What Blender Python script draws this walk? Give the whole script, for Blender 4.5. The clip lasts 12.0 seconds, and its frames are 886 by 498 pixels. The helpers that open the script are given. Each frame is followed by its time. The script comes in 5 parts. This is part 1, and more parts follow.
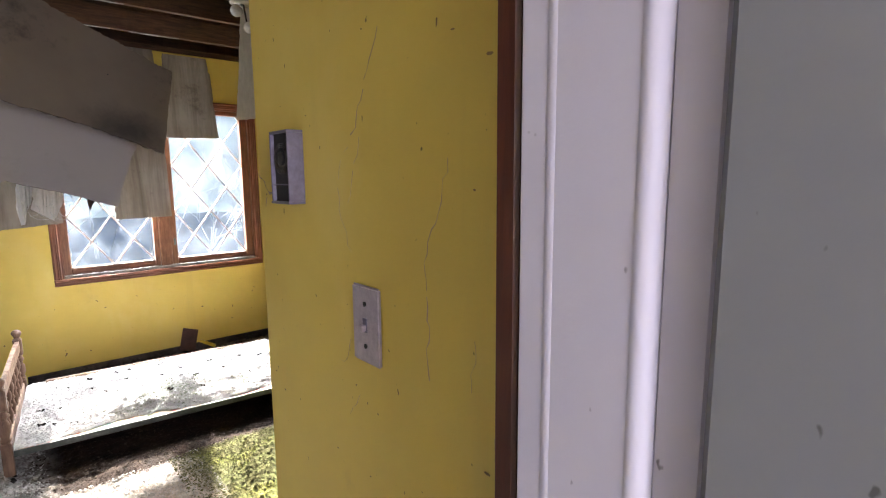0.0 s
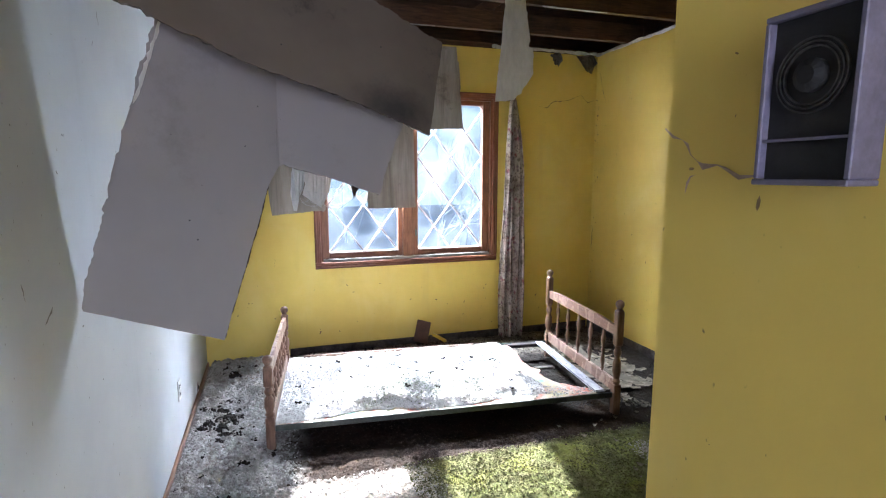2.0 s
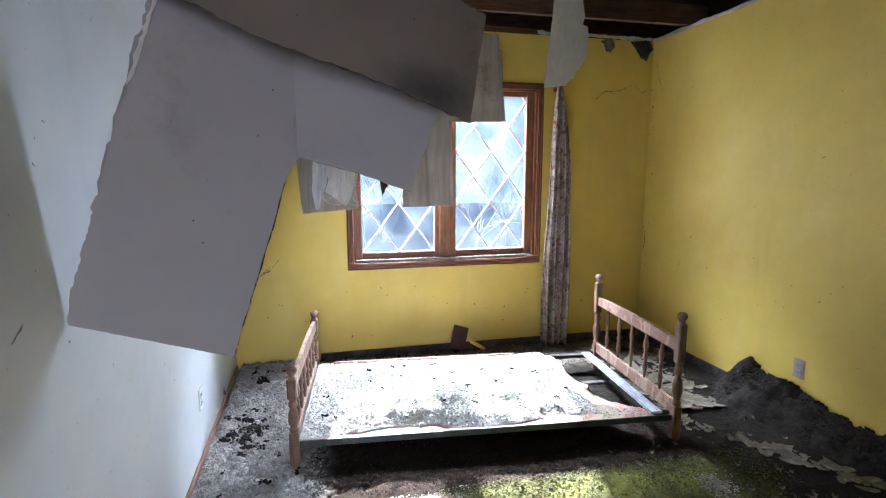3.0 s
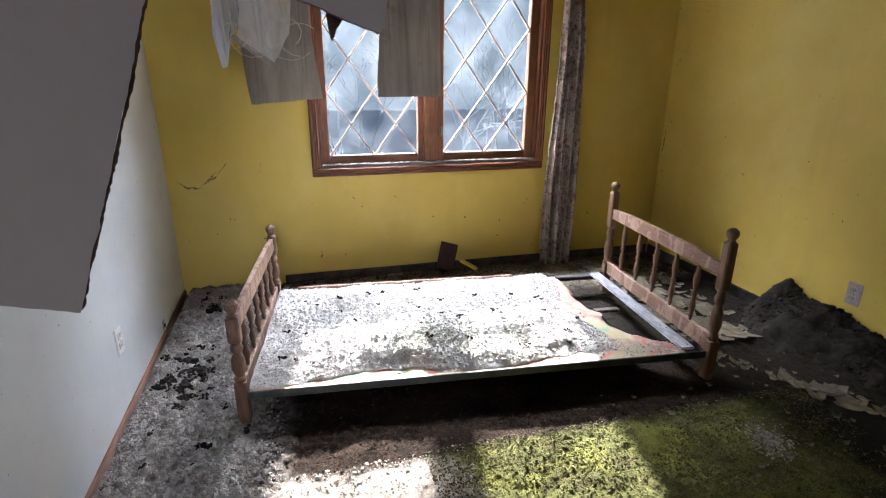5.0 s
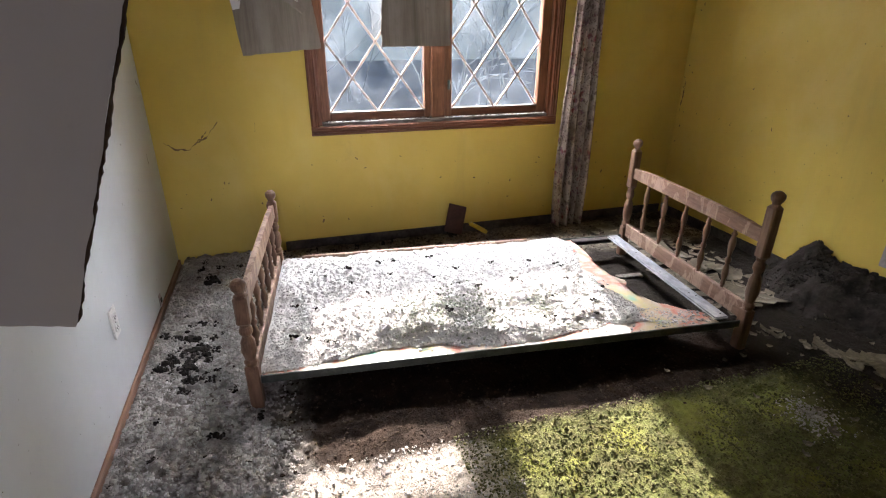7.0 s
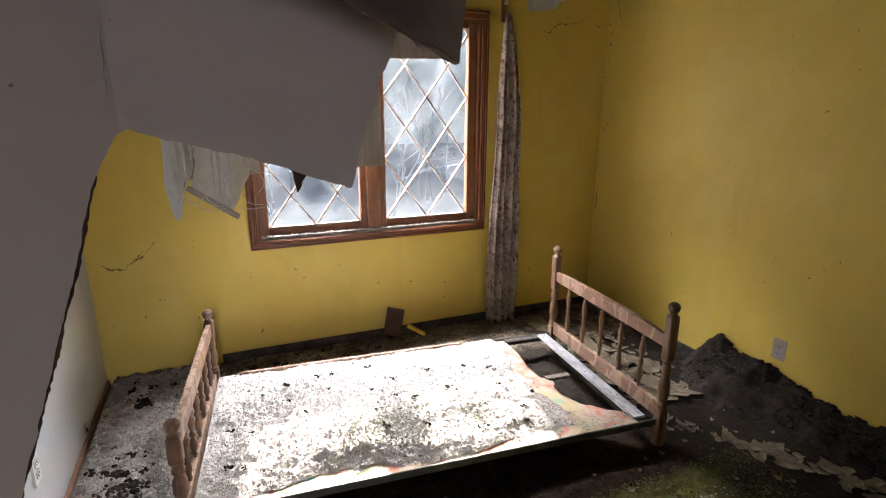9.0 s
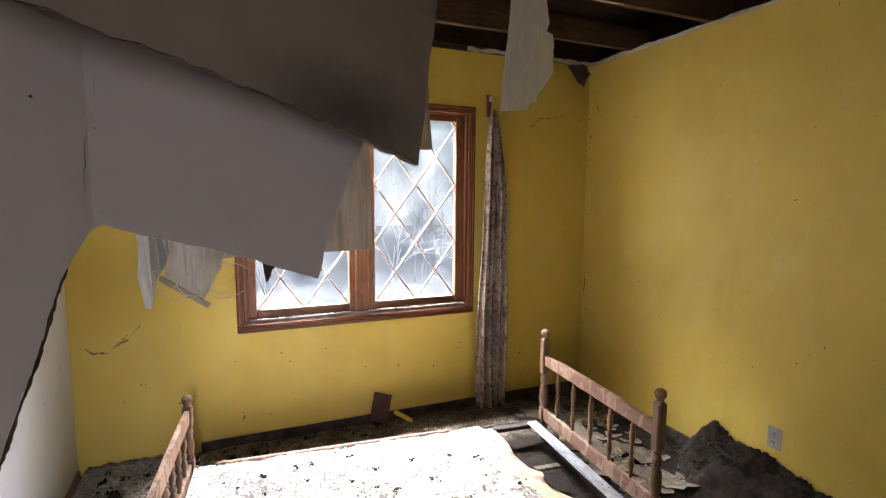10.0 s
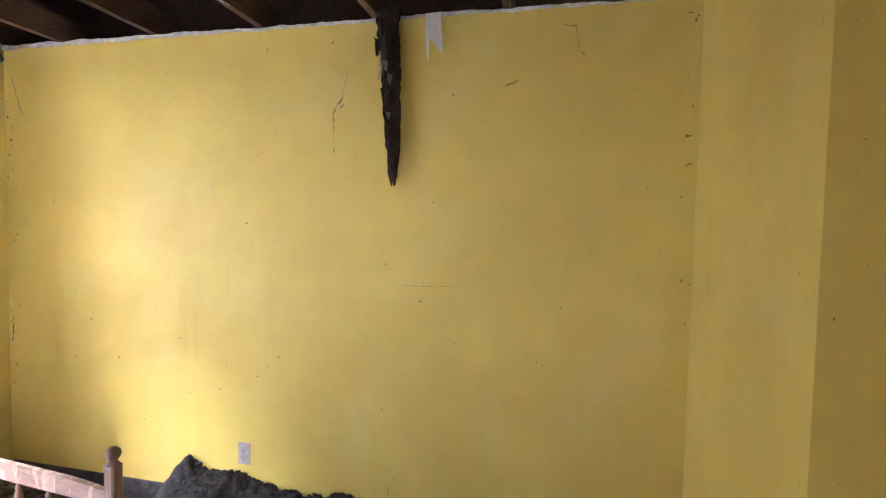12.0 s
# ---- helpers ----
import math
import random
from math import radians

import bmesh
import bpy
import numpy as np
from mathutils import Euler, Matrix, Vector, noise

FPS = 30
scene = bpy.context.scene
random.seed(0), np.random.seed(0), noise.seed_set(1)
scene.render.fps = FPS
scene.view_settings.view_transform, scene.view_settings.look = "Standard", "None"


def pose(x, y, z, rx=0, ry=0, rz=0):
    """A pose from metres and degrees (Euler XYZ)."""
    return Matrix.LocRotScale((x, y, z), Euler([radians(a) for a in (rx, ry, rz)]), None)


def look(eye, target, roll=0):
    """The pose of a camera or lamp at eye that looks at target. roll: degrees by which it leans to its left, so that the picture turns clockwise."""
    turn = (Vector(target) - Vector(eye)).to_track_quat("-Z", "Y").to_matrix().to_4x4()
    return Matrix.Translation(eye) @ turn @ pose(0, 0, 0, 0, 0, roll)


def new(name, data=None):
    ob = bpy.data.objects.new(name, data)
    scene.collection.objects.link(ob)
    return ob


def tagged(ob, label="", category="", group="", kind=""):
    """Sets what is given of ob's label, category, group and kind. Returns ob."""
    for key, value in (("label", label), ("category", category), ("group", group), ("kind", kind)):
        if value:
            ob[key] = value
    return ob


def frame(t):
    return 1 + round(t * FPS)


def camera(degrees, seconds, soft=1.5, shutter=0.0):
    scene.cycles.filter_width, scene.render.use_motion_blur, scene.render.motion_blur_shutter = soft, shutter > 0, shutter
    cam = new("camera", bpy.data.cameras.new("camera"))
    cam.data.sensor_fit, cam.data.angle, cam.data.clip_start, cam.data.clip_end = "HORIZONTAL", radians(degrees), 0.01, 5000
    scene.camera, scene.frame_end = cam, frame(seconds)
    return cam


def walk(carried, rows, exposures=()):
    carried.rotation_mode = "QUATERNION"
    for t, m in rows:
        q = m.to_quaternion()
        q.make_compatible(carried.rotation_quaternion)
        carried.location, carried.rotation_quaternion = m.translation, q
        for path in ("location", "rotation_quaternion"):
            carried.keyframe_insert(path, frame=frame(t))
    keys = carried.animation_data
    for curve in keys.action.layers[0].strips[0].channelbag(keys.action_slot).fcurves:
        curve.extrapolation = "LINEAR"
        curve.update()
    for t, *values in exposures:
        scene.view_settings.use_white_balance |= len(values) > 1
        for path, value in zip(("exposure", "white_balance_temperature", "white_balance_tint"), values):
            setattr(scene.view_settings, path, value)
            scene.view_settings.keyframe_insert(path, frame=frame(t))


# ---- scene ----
cam = camera(81.8, 12.0, 1.15)
PATH = [
    (0, (0.064, 0.151, 1.477), (1.36, 1.647, 1.193), -0.5),
    (0.5, (0.038, 0.219, 1.465), (0.967, 1.969, 1.192), 0.1),
    (1, (0.021, 0.353, 1.47), (0.788, 2.179, 1.195), 0.1),
    (1.5, (0.019, 0.483, 1.453), (0.718, 2.336, 1.174), 0.1),
    (2, (0.077, 0.689, 1.442), (0.675, 2.575, 1.15), 0.0),
    (2.5, (0.133, 0.82, 1.454), (0.62, 2.737, 1.156), 0.1),
    (2.7, (0.14, 0.867, 1.449), (0.596, 2.791, 1.152), 0.0),
    (4.3, (0.178, 1.285, 1.306), (0.632, 3.175, 0.835), 0.4),
    (4.5, (0.213, 1.36, 1.296), (0.673, 3.232, 0.761), 0.3),
    (5, (0.268, 1.522, 1.286), (0.768, 3.351, 0.65), 0.4),
    (5.5, (0.247, 1.605, 1.287), (0.749, 3.41, 0.589), 0.3),
    (6, (0.207, 1.683, 1.275), (0.711, 3.474, 0.541), 0.4),
    (6.5, (0.186, 1.726, 1.267), (0.687, 3.497, 0.485), 0.3),
    (6.7, (0.184, 1.733, 1.264), (0.69, 3.496, 0.466), 0.4),
    (8.3, (0.22, 1.694, 1.45), (0.932, 3.391, 0.668), 0.1),
    (8.5, (0.217, 1.679, 1.456), (0.951, 3.399, 0.747), 0.4),
    (9, (0.217, 1.643, 1.502), (0.974, 3.418, 0.977), 0.3),
    (9.5, (0.23, 1.605, 1.533), (1.005, 3.418, 1.202), 0.3),
    (10, (0.268, 1.591, 1.526), (1.051, 3.418, 1.308), 0.4),
    (10.5, (0.267, 1.653, 1.523), (1.241, 3.391, 1.354), 0.7),
    (11, (0.325, 1.665, 1.5), (1.764, 3.047, 1.353), 0.9),
    (11.5, (0.456, 1.631, 1.5), (2.211, 2.582, 1.377), 1.0),
    (12, (0.474, 1.622, 1.524), (2.42, 2.072, 1.424), 1.2),
]
EXPOSURES = [(0.0, 3.45, 6500, 13), (0.5, 3.6, 6300, 13), (1.0, 3.7, 6100, 13), (2.0, 3.5, 5600, 11), (2.5, 3.5, 5500, 10), (4.5, 2.9, 5800, 12), (5.5, 2.6, 6400, 15), (6.7, 2.55, 6500, 15),
             (8.5, 2.65, 6900, 16), (9.5, 2.85, 7000, 17), (10.0, 3.05, 6900, 17), (10.5, 3.3, 6800, 16), (11.0, 3.4, 6600, 17), (11.5, 3.75, 6400, 18), (12.0, 4.6, 5500, 22)]
walk(cam, [(t, look(eye, target, roll)) for t, eye, target, roll in PATH], EXPOSURES)

# ---- world, sun and sky ----
DEEP_Y = -1.6
SUN_WAY = Vector((-0.31, -1.60, -1.0)).normalized()
world = bpy.data.worlds.new("world")
scene.world = world
world.use_nodes = True
wn = world.node_tree.nodes
sky = wn.new("ShaderNodeTexSky")
sky.sky_type, sky.sun_disc = "NISHITA", False
sky.sun_elevation = math.asin(-SUN_WAY.z)
sky.sun_rotation = math.atan2(-SUN_WAY.x, -SUN_WAY.y)
sky.dust_density = 3.0
world.node_tree.links.new(sky.outputs[0], wn["Background"].inputs[0])
wn["Background"].inputs[1].default_value = 0.15

sun = bpy.data.lights.new("sun", "SUN")
sun.energy, sun.angle, sun.color = 5.0, radians(1.5), (1.0, 0.95, 0.86)
new("sun", sun).matrix_world = look((0, 0, 0), SUN_WAY)



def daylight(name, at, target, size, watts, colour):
    """An added area lamp standing in for skylight through an opening."""
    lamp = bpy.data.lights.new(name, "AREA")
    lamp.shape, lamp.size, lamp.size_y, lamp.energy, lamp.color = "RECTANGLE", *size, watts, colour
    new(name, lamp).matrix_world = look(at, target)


# added lamps for sky above and beside the window, and an unseen hall window
daylight("sky_fill_above", (1.1, 6.05, 4.3), (1.08, 4.7, 1.2), (3.4, 2.2), 860.0, (0.92, 0.96, 1.0))
daylight("sky_fill_west", (-3.0, 9.3, 1.9), (1.08, 4.8, 1.4), (7.0, 4.0), 56.0, (0.96, 0.98, 1.0))
daylight("sky_fill_east", (6.1, 9.5, 1.9), (1.08, 4.8, 1.4), (3.6, 4.0), 120.0, (0.84, 0.92, 1.0))
daylight("skylight_hall", (-0.05, DEEP_Y - 0.06, 1.5), (0.1, 0.0, 1.45), (0.6, 1.1), 4.8, (0.92, 0.885, 1.0))

LEFT, RIGHT, FAR, BACK, TOP = -0.475, 2.785, 4.741, 1.085, 2.47
SWITCH_X = 0.437


# ---- materials ----
class Nodes:
    """A node material in short words."""

    def __init__(self, name):
        self.mat = bpy.data.materials.new(name)
        self.mat.use_nodes = True
        self.tree = self.mat.node_tree
        self.bsdf = self.tree.nodes["Principled BSDF"]
        self.out = self.tree.nodes["Material Output"]
        self.coord = self.tree.nodes.new("ShaderNodeTexCoord").outputs["Object"]

    def node(self, kind, **inputs):
        n = self.tree.nodes.new(kind)
        for key, value in inputs.items():
            self.put(n.inputs[key.replace("_", " ")], value)
        return n

    def put(self, socket, value):
        if isinstance(value, bpy.types.NodeSocket):
            self.tree.links.new(value, socket)
        else:
            socket.default_value = value

    def noise(self, scale, detail=4.0, rough=0.6, stretch=(1, 1, 1), distort=0.0):
        m = self.node("ShaderNodeMapping", Vector=self.coord, Scale=stretch)
        return self.node("ShaderNodeTexNoise", Vector=m.outputs[0], Scale=scale, Detail=detail, Roughness=rough, Distortion=distort).outputs[0]

    def ramp(self, fac, *stops):
        n = self.node("ShaderNodeValToRGB", Fac=fac)
        e = n.color_ramp.elements
        while len(e) < len(stops):
            e.new(0.5)
        for el, (pos, col) in zip(e, stops):
            el.position = pos
            el.color = (*col, 1) if len(col) == 3 else (col[0], col[0], col[0], 1)
        return n.outputs[0]

    def mix(self, fac, a, b, mode="MIX"):
        n = self.node("ShaderNodeMix")
        n.data_type, n.blend_type = "RGBA", mode
        self.put(n.inputs[0], fac)
        for sock, v in ((n.inputs[6], a), (n.inputs[7], b)):
            self.put(sock, (*v, 1) if isinstance(v, tuple) and len(v) == 3 else v)
        return n.outputs[2]

    def done(self, colour, rough=0.7, bump=None, strength=0.3, distance=0.004, **more):
        self.put(self.bsdf.inputs["Base Color"], (*colour, 1) if isinstance(colour, tuple) and len(colour) == 3 else colour)
        self.put(self.bsdf.inputs["Roughness"], rough)
        for key, v in more.items():
            self.put(self.bsdf.inputs[key.replace("_", " ")], v)
        if bump is not None:
            b = self.node("ShaderNodeBump", Strength=strength, Distance=distance, Height=bump)
            self.tree.links.new(b.outputs[0], self.bsdf.inputs["Normal"])
        return self.mat


def plain(name, dark, light, scale=8.0, rough=0.7, bump_scale=60.0, strength=0.25, stretch=(1, 1, 1), metal=0.0, islands=False):
    """Two tones at two scales with fine relief."""
    n = Nodes(name)
    big, fine = n.noise(scale, 5, 0.6, stretch), n.noise(bump_scale, 6, 0.7, stretch)
    col = n.mix(n.ramp(big, (0.3, (0,)), (0.7, (1,))), dark, light)
    col = n.mix(n.ramp(fine, (0.35, (0.45,)), (0.6, (0.0,))), col, tuple(c * 0.55 for c in dark))
    if islands:
        r = n.node("ShaderNodeNewGeometry").outputs["Random Per Island"]
        col = n.mix(n.ramp(r, (0.0, (0.0,)), (0.8, (0.1,)), (1.0, (0.35,))), col, tuple(c * 0.4 for c in dark))
    return n.done(col, rough, fine, strength, Metallic=metal)


def painted_wall(name, base, shade, dirt, specks=0.68, chalk=None):
    """Old matt paint: faint rolled grain, clouds of grime, scattered specks and runs."""
    n = Nodes(name)
    cloud = n.noise(1.7, 5, 0.6)
    col = n.mix(n.ramp(cloud, (0.35, (0,)), (0.7, (1,))), base, shade)
    if chalk:
        col = n.mix(n.ramp(n.noise(2.6, 6, 0.62, (1, 1, 0.7), 0.4), (0.52, (0,)), (0.74, (0.45,))), col, chalk)
    runs = n.noise(7, 5, 0.6, (1, 1, 0.12))
    col = n.mix(n.ramp(runs, (0.6, (0,)), (0.85, (0.22,))), col, dirt)
    mould = n.noise(3.2, 9, 0.72)
    col = n.mix(n.ramp(mould, (0.64, (0,)), (0.8, (0.3,))), col, dirt)
    speck = n.noise(85, 2, 0.5, (1, 1, 0.7))
    col = n.mix(n.ramp(speck, (specks, (0,)), (specks + 0.05, (0.85,))), col, tuple(c * 0.25 for c in dirt))
    grain = n.noise(160, 3, 0.5)
    return n.done(col, 0.62, grain, 0.12, 0.002)


def wood(name, dark, light, rough=0.5, axis=(1, 1, 1), worn=0.0):
    n = Nodes(name)
    grain = n.noise(14, 8, 0.65, axis, 0.6)
    col = n.mix(n.ramp(grain, (0.3, (0,)), (0.72, (1,))), dark, light)
    blot = n.noise(5, 6, 0.7)
    col = n.mix(n.ramp(blot, (0.5, (0,)), (0.75, (0.5 + worn,))), col, tuple(0.5 * c for c in dark))
    return n.done(col, rough, grain, 0.25, 0.002)


YELLOW = painted_wall("yellow_paint", (0.73, 0.55, 0.115), (0.63, 0.455, 0.092), (0.33, 0.23, 0.09), 0.735, (0.74, 0.60, 0.22))
WHITE_WALL = painted_wall("white_paint", (0.635, 0.665, 0.70), (0.54, 0.565, 0.60), (0.31, 0.31, 0.31), 0.74)
TRIM = wood("stained_trim", (0.11, 0.035, 0.016), (0.26, 0.095, 0.045), 0.4, (6, 6, 0.6))
TRIM_FLAT = wood("stained_trim_flat", (0.11, 0.035, 0.016), (0.26, 0.095, 0.045), 0.4, (0.6, 6, 6))
SASH = wood("sash_wood", (0.15, 0.06, 0.03), (0.33, 0.15, 0.08), 0.45, (6, 6, 0.6))
SILL_DIRT = plain("flaking_sill", (0.03, 0.022, 0.019), (0.36, 0.31, 0.285), 30, 0.6, 70, 0.7, (0.5, 3, 3))
BED_WOOD = wood("maple_bed", (0.10, 0.052, 0.032), (0.25, 0.145, 0.095), 0.5, (3, 3, 0.6), 0.25)


def stained_rail():
    """Maple with pale water marks that ran down and dried in tongues."""
    n = Nodes("maple_rail")
    grain = n.noise(14, 8, 0.65, (5, 0.7, 5), 0.6)
    col = n.mix(n.ramp(grain, (0.3, (0,)), (0.72, (1,))), (0.13, 0.072, 0.05), (0.28, 0.17, 0.118))
    tongues = n.noise(9, 5, 0.6, (1, 1, 0.4), 1.6)
    col = n.mix(n.ramp(tongues, (0.50, (0,)), (0.55, (0.75,)), (0.62, (0.25,)), (0.8, (0.6,))), col, (0.42, 0.30, 0.225))
    col = n.mix(n.ramp(n.noise(5, 6, 0.7), (0.55, (0,)), (0.75, (0.6,))), col, (0.06, 0.033, 0.022))
    return n.done(col, 0.55, grain, 0.25, 0.002)


BED_RAIL_WOOD = stained_rail()
JOIST = wood("old_lumber", (0.045, 0.022, 0.012), (0.16, 0.08, 0.042), 0.8, (0.5, 6, 6), 0.2)
DECK = wood("roof_plywood", (0.035, 0.018, 0.011), (0.11, 0.055, 0.03), 0.85, (0.4, 4, 4), 0.2)
DOOR_WHITE = painted_wall("door_paint", (0.52, 0.49, 0.57), (0.47, 0.44, 0.52), (0.38, 0.34, 0.38), 0.74)
PLATE = plain("ivory_plate", (0.40, 0.34, 0.37), (0.48, 0.41, 0.45), 14, 0.4, 90, 0.05)
PLATE_BLUE = plain("grimy_plastic", (0.13, 0.115, 0.16), (0.21, 0.19, 0.26), 14, 0.45, 90, 0.08)
PLATE_WHITE = plain("white_plastic", (0.74, 0.74, 0.74), (0.82, 0.82, 0.82), 14, 0.35, 90, 0.04)
BLACK = plain("black_recess", (0.008, 0.008, 0.008), (0.025, 0.022, 0.02), 20, 0.6, 80, 0.2)
COPPER = plain("dull_coil", (0.06, 0.055, 0.05), (0.20, 0.185, 0.17), 60, 0.4, 200, 0.2, metal=0.7)
FLUFF = plain("loose_insulation", (0.31, 0.285, 0.265), (0.58, 0.555, 0.535), 9, 0.95, 140, 0.6, islands=True)
FLUFF_BED = plain("bed_insulation", (0.50, 0.485, 0.47), (0.62, 0.605, 0.59), 9, 0.95, 140, 0.5, islands=True)
CLOD = plain("wet_clods", (0.012, 0.010, 0.009), (0.05, 0.042, 0.036), 30, 0.9, 120, 0.8)
METAL = plain("bed_rail_metal", (0.10, 0.13, 0.12), (0.21, 0.24, 0.22), 12, 0.45, 90, 0.15, metal=0.4)
RAIL = plain("dark_rail_metal", (0.035, 0.042, 0.038), (0.10, 0.115, 0.105), 12, 0.45, 90, 0.2, metal=0.3)
SLAT_WHITE = plain("white_slat", (0.17, 0.175, 0.20), (0.46, 0.47, 0.50), 16, 0.55, 45, 0.3, (1, 0.5, 1))
PAPER = plain("ceiling_paper", (0.68, 0.66, 0.64), (0.82, 0.81, 0.79), 6, 0.85, 50, 0.25, (1, 1, 0.4))
HEAP = plain("sodden_heap", (0.012, 0.010, 0.009), (0.062, 0.052, 0.046), 12, 0.95, 30, 1.0)
FLAKE = plain("plaster_flake", (0.10, 0.082, 0.06), (0.34, 0.30, 0.24), 12, 0.85, 60, 0.4)
BASE_DARK = plain("mouldy_baseboard", (0.028, 0.024, 0.024), (0.13, 0.112, 0.108), 10, 0.7, 60, 0.3)
BASE_WOOD = wood("left_baseboard_wood", (0.16, 0.08, 0.05), (0.34, 0.19, 0.12), 0.6, (6, 0.6, 6))
BLADE = plain("rusty_blade", (0.05, 0.02, 0.016), (0.11, 0.045, 0.035), 14, 0.6, 70, 0.2)
HANDLE = plain("yellow_handle", (0.60, 0.42, 0.03), (0.76, 0.56, 0.06), 18, 0.45, 70, 0.1)
OPAL = plain("opal_glass", (0.78, 0.78, 0.76), (0.84, 0.84, 0.82), 8, 0.25, 60, 0.02)
CRUST = plain("torn_gypsum", (0.50, 0.48, 0.45), (0.80, 0.79, 0.77), 20, 0.95, 60, 0.6)
FELT = plain("dark_felt", (0.015, 0.009, 0.006), (0.075, 0.049, 0.035), 18, 0.95, 60, 0.8, (1, 1, 0.5))
EDGE = plain("broken_board_edge", (0.05, 0.042, 0.036), (0.24, 0.21, 0.18), 40, 0.95, 90, 0.6)
SNOW = plain("pale_ground", (0.05, 0.057, 0.062), (0.085, 0.096, 0.102), 0.4, 0.95, 3, 0.5)


def floor_material():
    """Rotten carpet: white insulation on one side, moss, brown mud darkened for bed shade, sodden black towards the far
    side and as shade under the bed end.
    """
    n = Nodes("rotten_carpet")
    sep = n.node("ShaderNodeSeparateXYZ", Vector=n.coord)
    wob = n.noise(3.0, 6, 0.65)

    def band(value, start, stop, amount=0.7):
        add = n.node("ShaderNodeMath")
        add.operation = "MULTIPLY_ADD"
        n.put(add.inputs[0], wob)
        n.put(add.inputs[1], amount)
        n.put(add.inputs[2], value)
        r = n.node("ShaderNodeMapRange", Value=add.outputs[0], From_Min=start + amount / 2, From_Max=stop + amount / 2)
        return r.outputs[0]

    def times(a, b):
        m = n.node("ShaderNodeMath")
        m.operation = "MULTIPLY"
        n.put(m.inputs[0], a)
        n.put(m.inputs[1], b)
        return m.outputs[0]

    x, y = sep.outputs[0], sep.outputs[1]
    fine = n.noise(70, 6, 0.75)
    # brown mud, toned down so its colour holds the bed's shade
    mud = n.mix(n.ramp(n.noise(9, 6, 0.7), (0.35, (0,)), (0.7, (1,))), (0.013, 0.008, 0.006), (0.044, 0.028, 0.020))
    tuft = n.ramp(n.noise(26, 7, 0.75), (0.3, (0,)), (0.66, (1,)))
    moss = n.mix(tuft, (0.06, 0.063, 0.026), (0.155, 0.168, 0.055))
    moss = n.mix(n.ramp(n.noise(4.5, 5, 0.6), (0.5, (0,)), (0.66, (0.6,))), moss, (0.24, 0.24, 0.05))
    moss = n.mix(n.ramp(n.noise(7.5, 6, 0.7), (0.50, (0,)), (0.66, (0.6,))), moss, (0.085, 0.066, 0.036))
    white = n.mix(tuft, (0.13, 0.105, 0.09), (0.42, 0.395, 0.37))
    beige = n.mix(tuft, (0.22, 0.18, 0.15), (0.54, 0.48, 0.43))
    sod_and_shade = n.mix(fine, (0.008, 0.007, 0.006), (0.045, 0.036, 0.03))
    col = n.mix(band(x, 0.62, 0.78, 0.35), beige, moss)
    # strip by the bed: mud with the cast shade put into it
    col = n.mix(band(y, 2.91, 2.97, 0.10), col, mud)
    col = n.mix(band(x, 1.85, 2.1, 0.4), col, sod_and_shade)
    # same black below the torn bed end, painted in for the shade there
    col = n.mix(times(band(x, 1.30, 1.45, 0.1), band(y, 3.22, 3.30, 0.05)), col, sod_and_shade)
    debris = n.mix(tuft, (0.07, 0.05, 0.036), (0.42, 0.36, 0.29))
    col = n.mix(times(band(y, 4.15, 4.30, 0.2), n.ramp(n.noise(6, 5, 0.7), (0.4, (0.2,)), (0.6, (0.9,)))), col, debris)
    inv = n.node("ShaderNodeMath")
    inv.operation = "SUBTRACT"
    inv.inputs[0].default_value = 1.0
    n.put(inv.inputs[1], band(x, 0.02, 0.18, 0.3))
    col = n.mix(inv.outputs[0], col, white)
    return n.done(col, 0.95, fine, 0.8, 0.012)


def sheet_material(name, face, stain, mould, blot=None, streak=0.0):
    n = Nodes(name)
    col = n.mix(n.ramp(n.noise(2.2, 5, 0.6), (0.4, (0,)), (0.7, (1,))), face, stain)
    col = n.mix(n.ramp(n.noise(4.0, 8, 0.72), (0.58, (0,)), (0.72, (0.85,))), col, mould)
    col = n.mix(n.ramp(n.noise(50, 3, 0.5), (0.755, (0,)), (0.78, (0.8,))), col, (0.05, 0.045, 0.04))
    if streak:
        col = n.mix(n.ramp(n.noise(13, 7, 0.7, (1, 1, 0.07), 0.4), (0.42, (0,)), (0.68, (streak,))), col, mould)
    if blot:
        v = n.node("ShaderNodeVectorMath")
        v.operation = "DISTANCE"
        n.put(v.inputs[0], n.node("ShaderNodeMapping", Vector=n.coord, Scale=(0.75, 0.3, 1.2)).outputs[0])
        v.inputs[1].default_value = (0.75 * blot[0], 0.3 * blot[1], 1.2 * blot[2])
        m = n.node("ShaderNodeMath")
        m.operation = "MULTIPLY_ADD"
        n.put(m.inputs[0], n.noise(9, 6, 0.7))
        m.inputs[1].default_value = 0.16
        n.put(m.inputs[2], v.outputs["Value"])
        col = n.mix(n.ramp(m.outputs[0], (0.10, (0.9,)), (0.20, (0,))), col, mould)
    return n.done(col, 0.85, n.noise(120, 4, 0.6), 0.15, 0.002)


def island_tones(name, *stops):
    """Crumbs that differ one by one."""
    n = Nodes(name)
    r = n.node("ShaderNodeNewGeometry").outputs["Random Per Island"]
    fine = n.noise(220, 4, 0.6)
    col = n.mix(n.ramp(n.noise(5, 5, 0.6), (0.35, (0.0,)), (0.65, (0.7,))), n.ramp(r, *stops), stops[-1][1])
    col = n.mix(n.ramp(fine, (0.35, (0.5,)), (0.55, (0,))), col, tuple(c * 0.3 for c in stops[0][1]))
    return n.done(col, 0.95, fine, 0.6, 0.004)


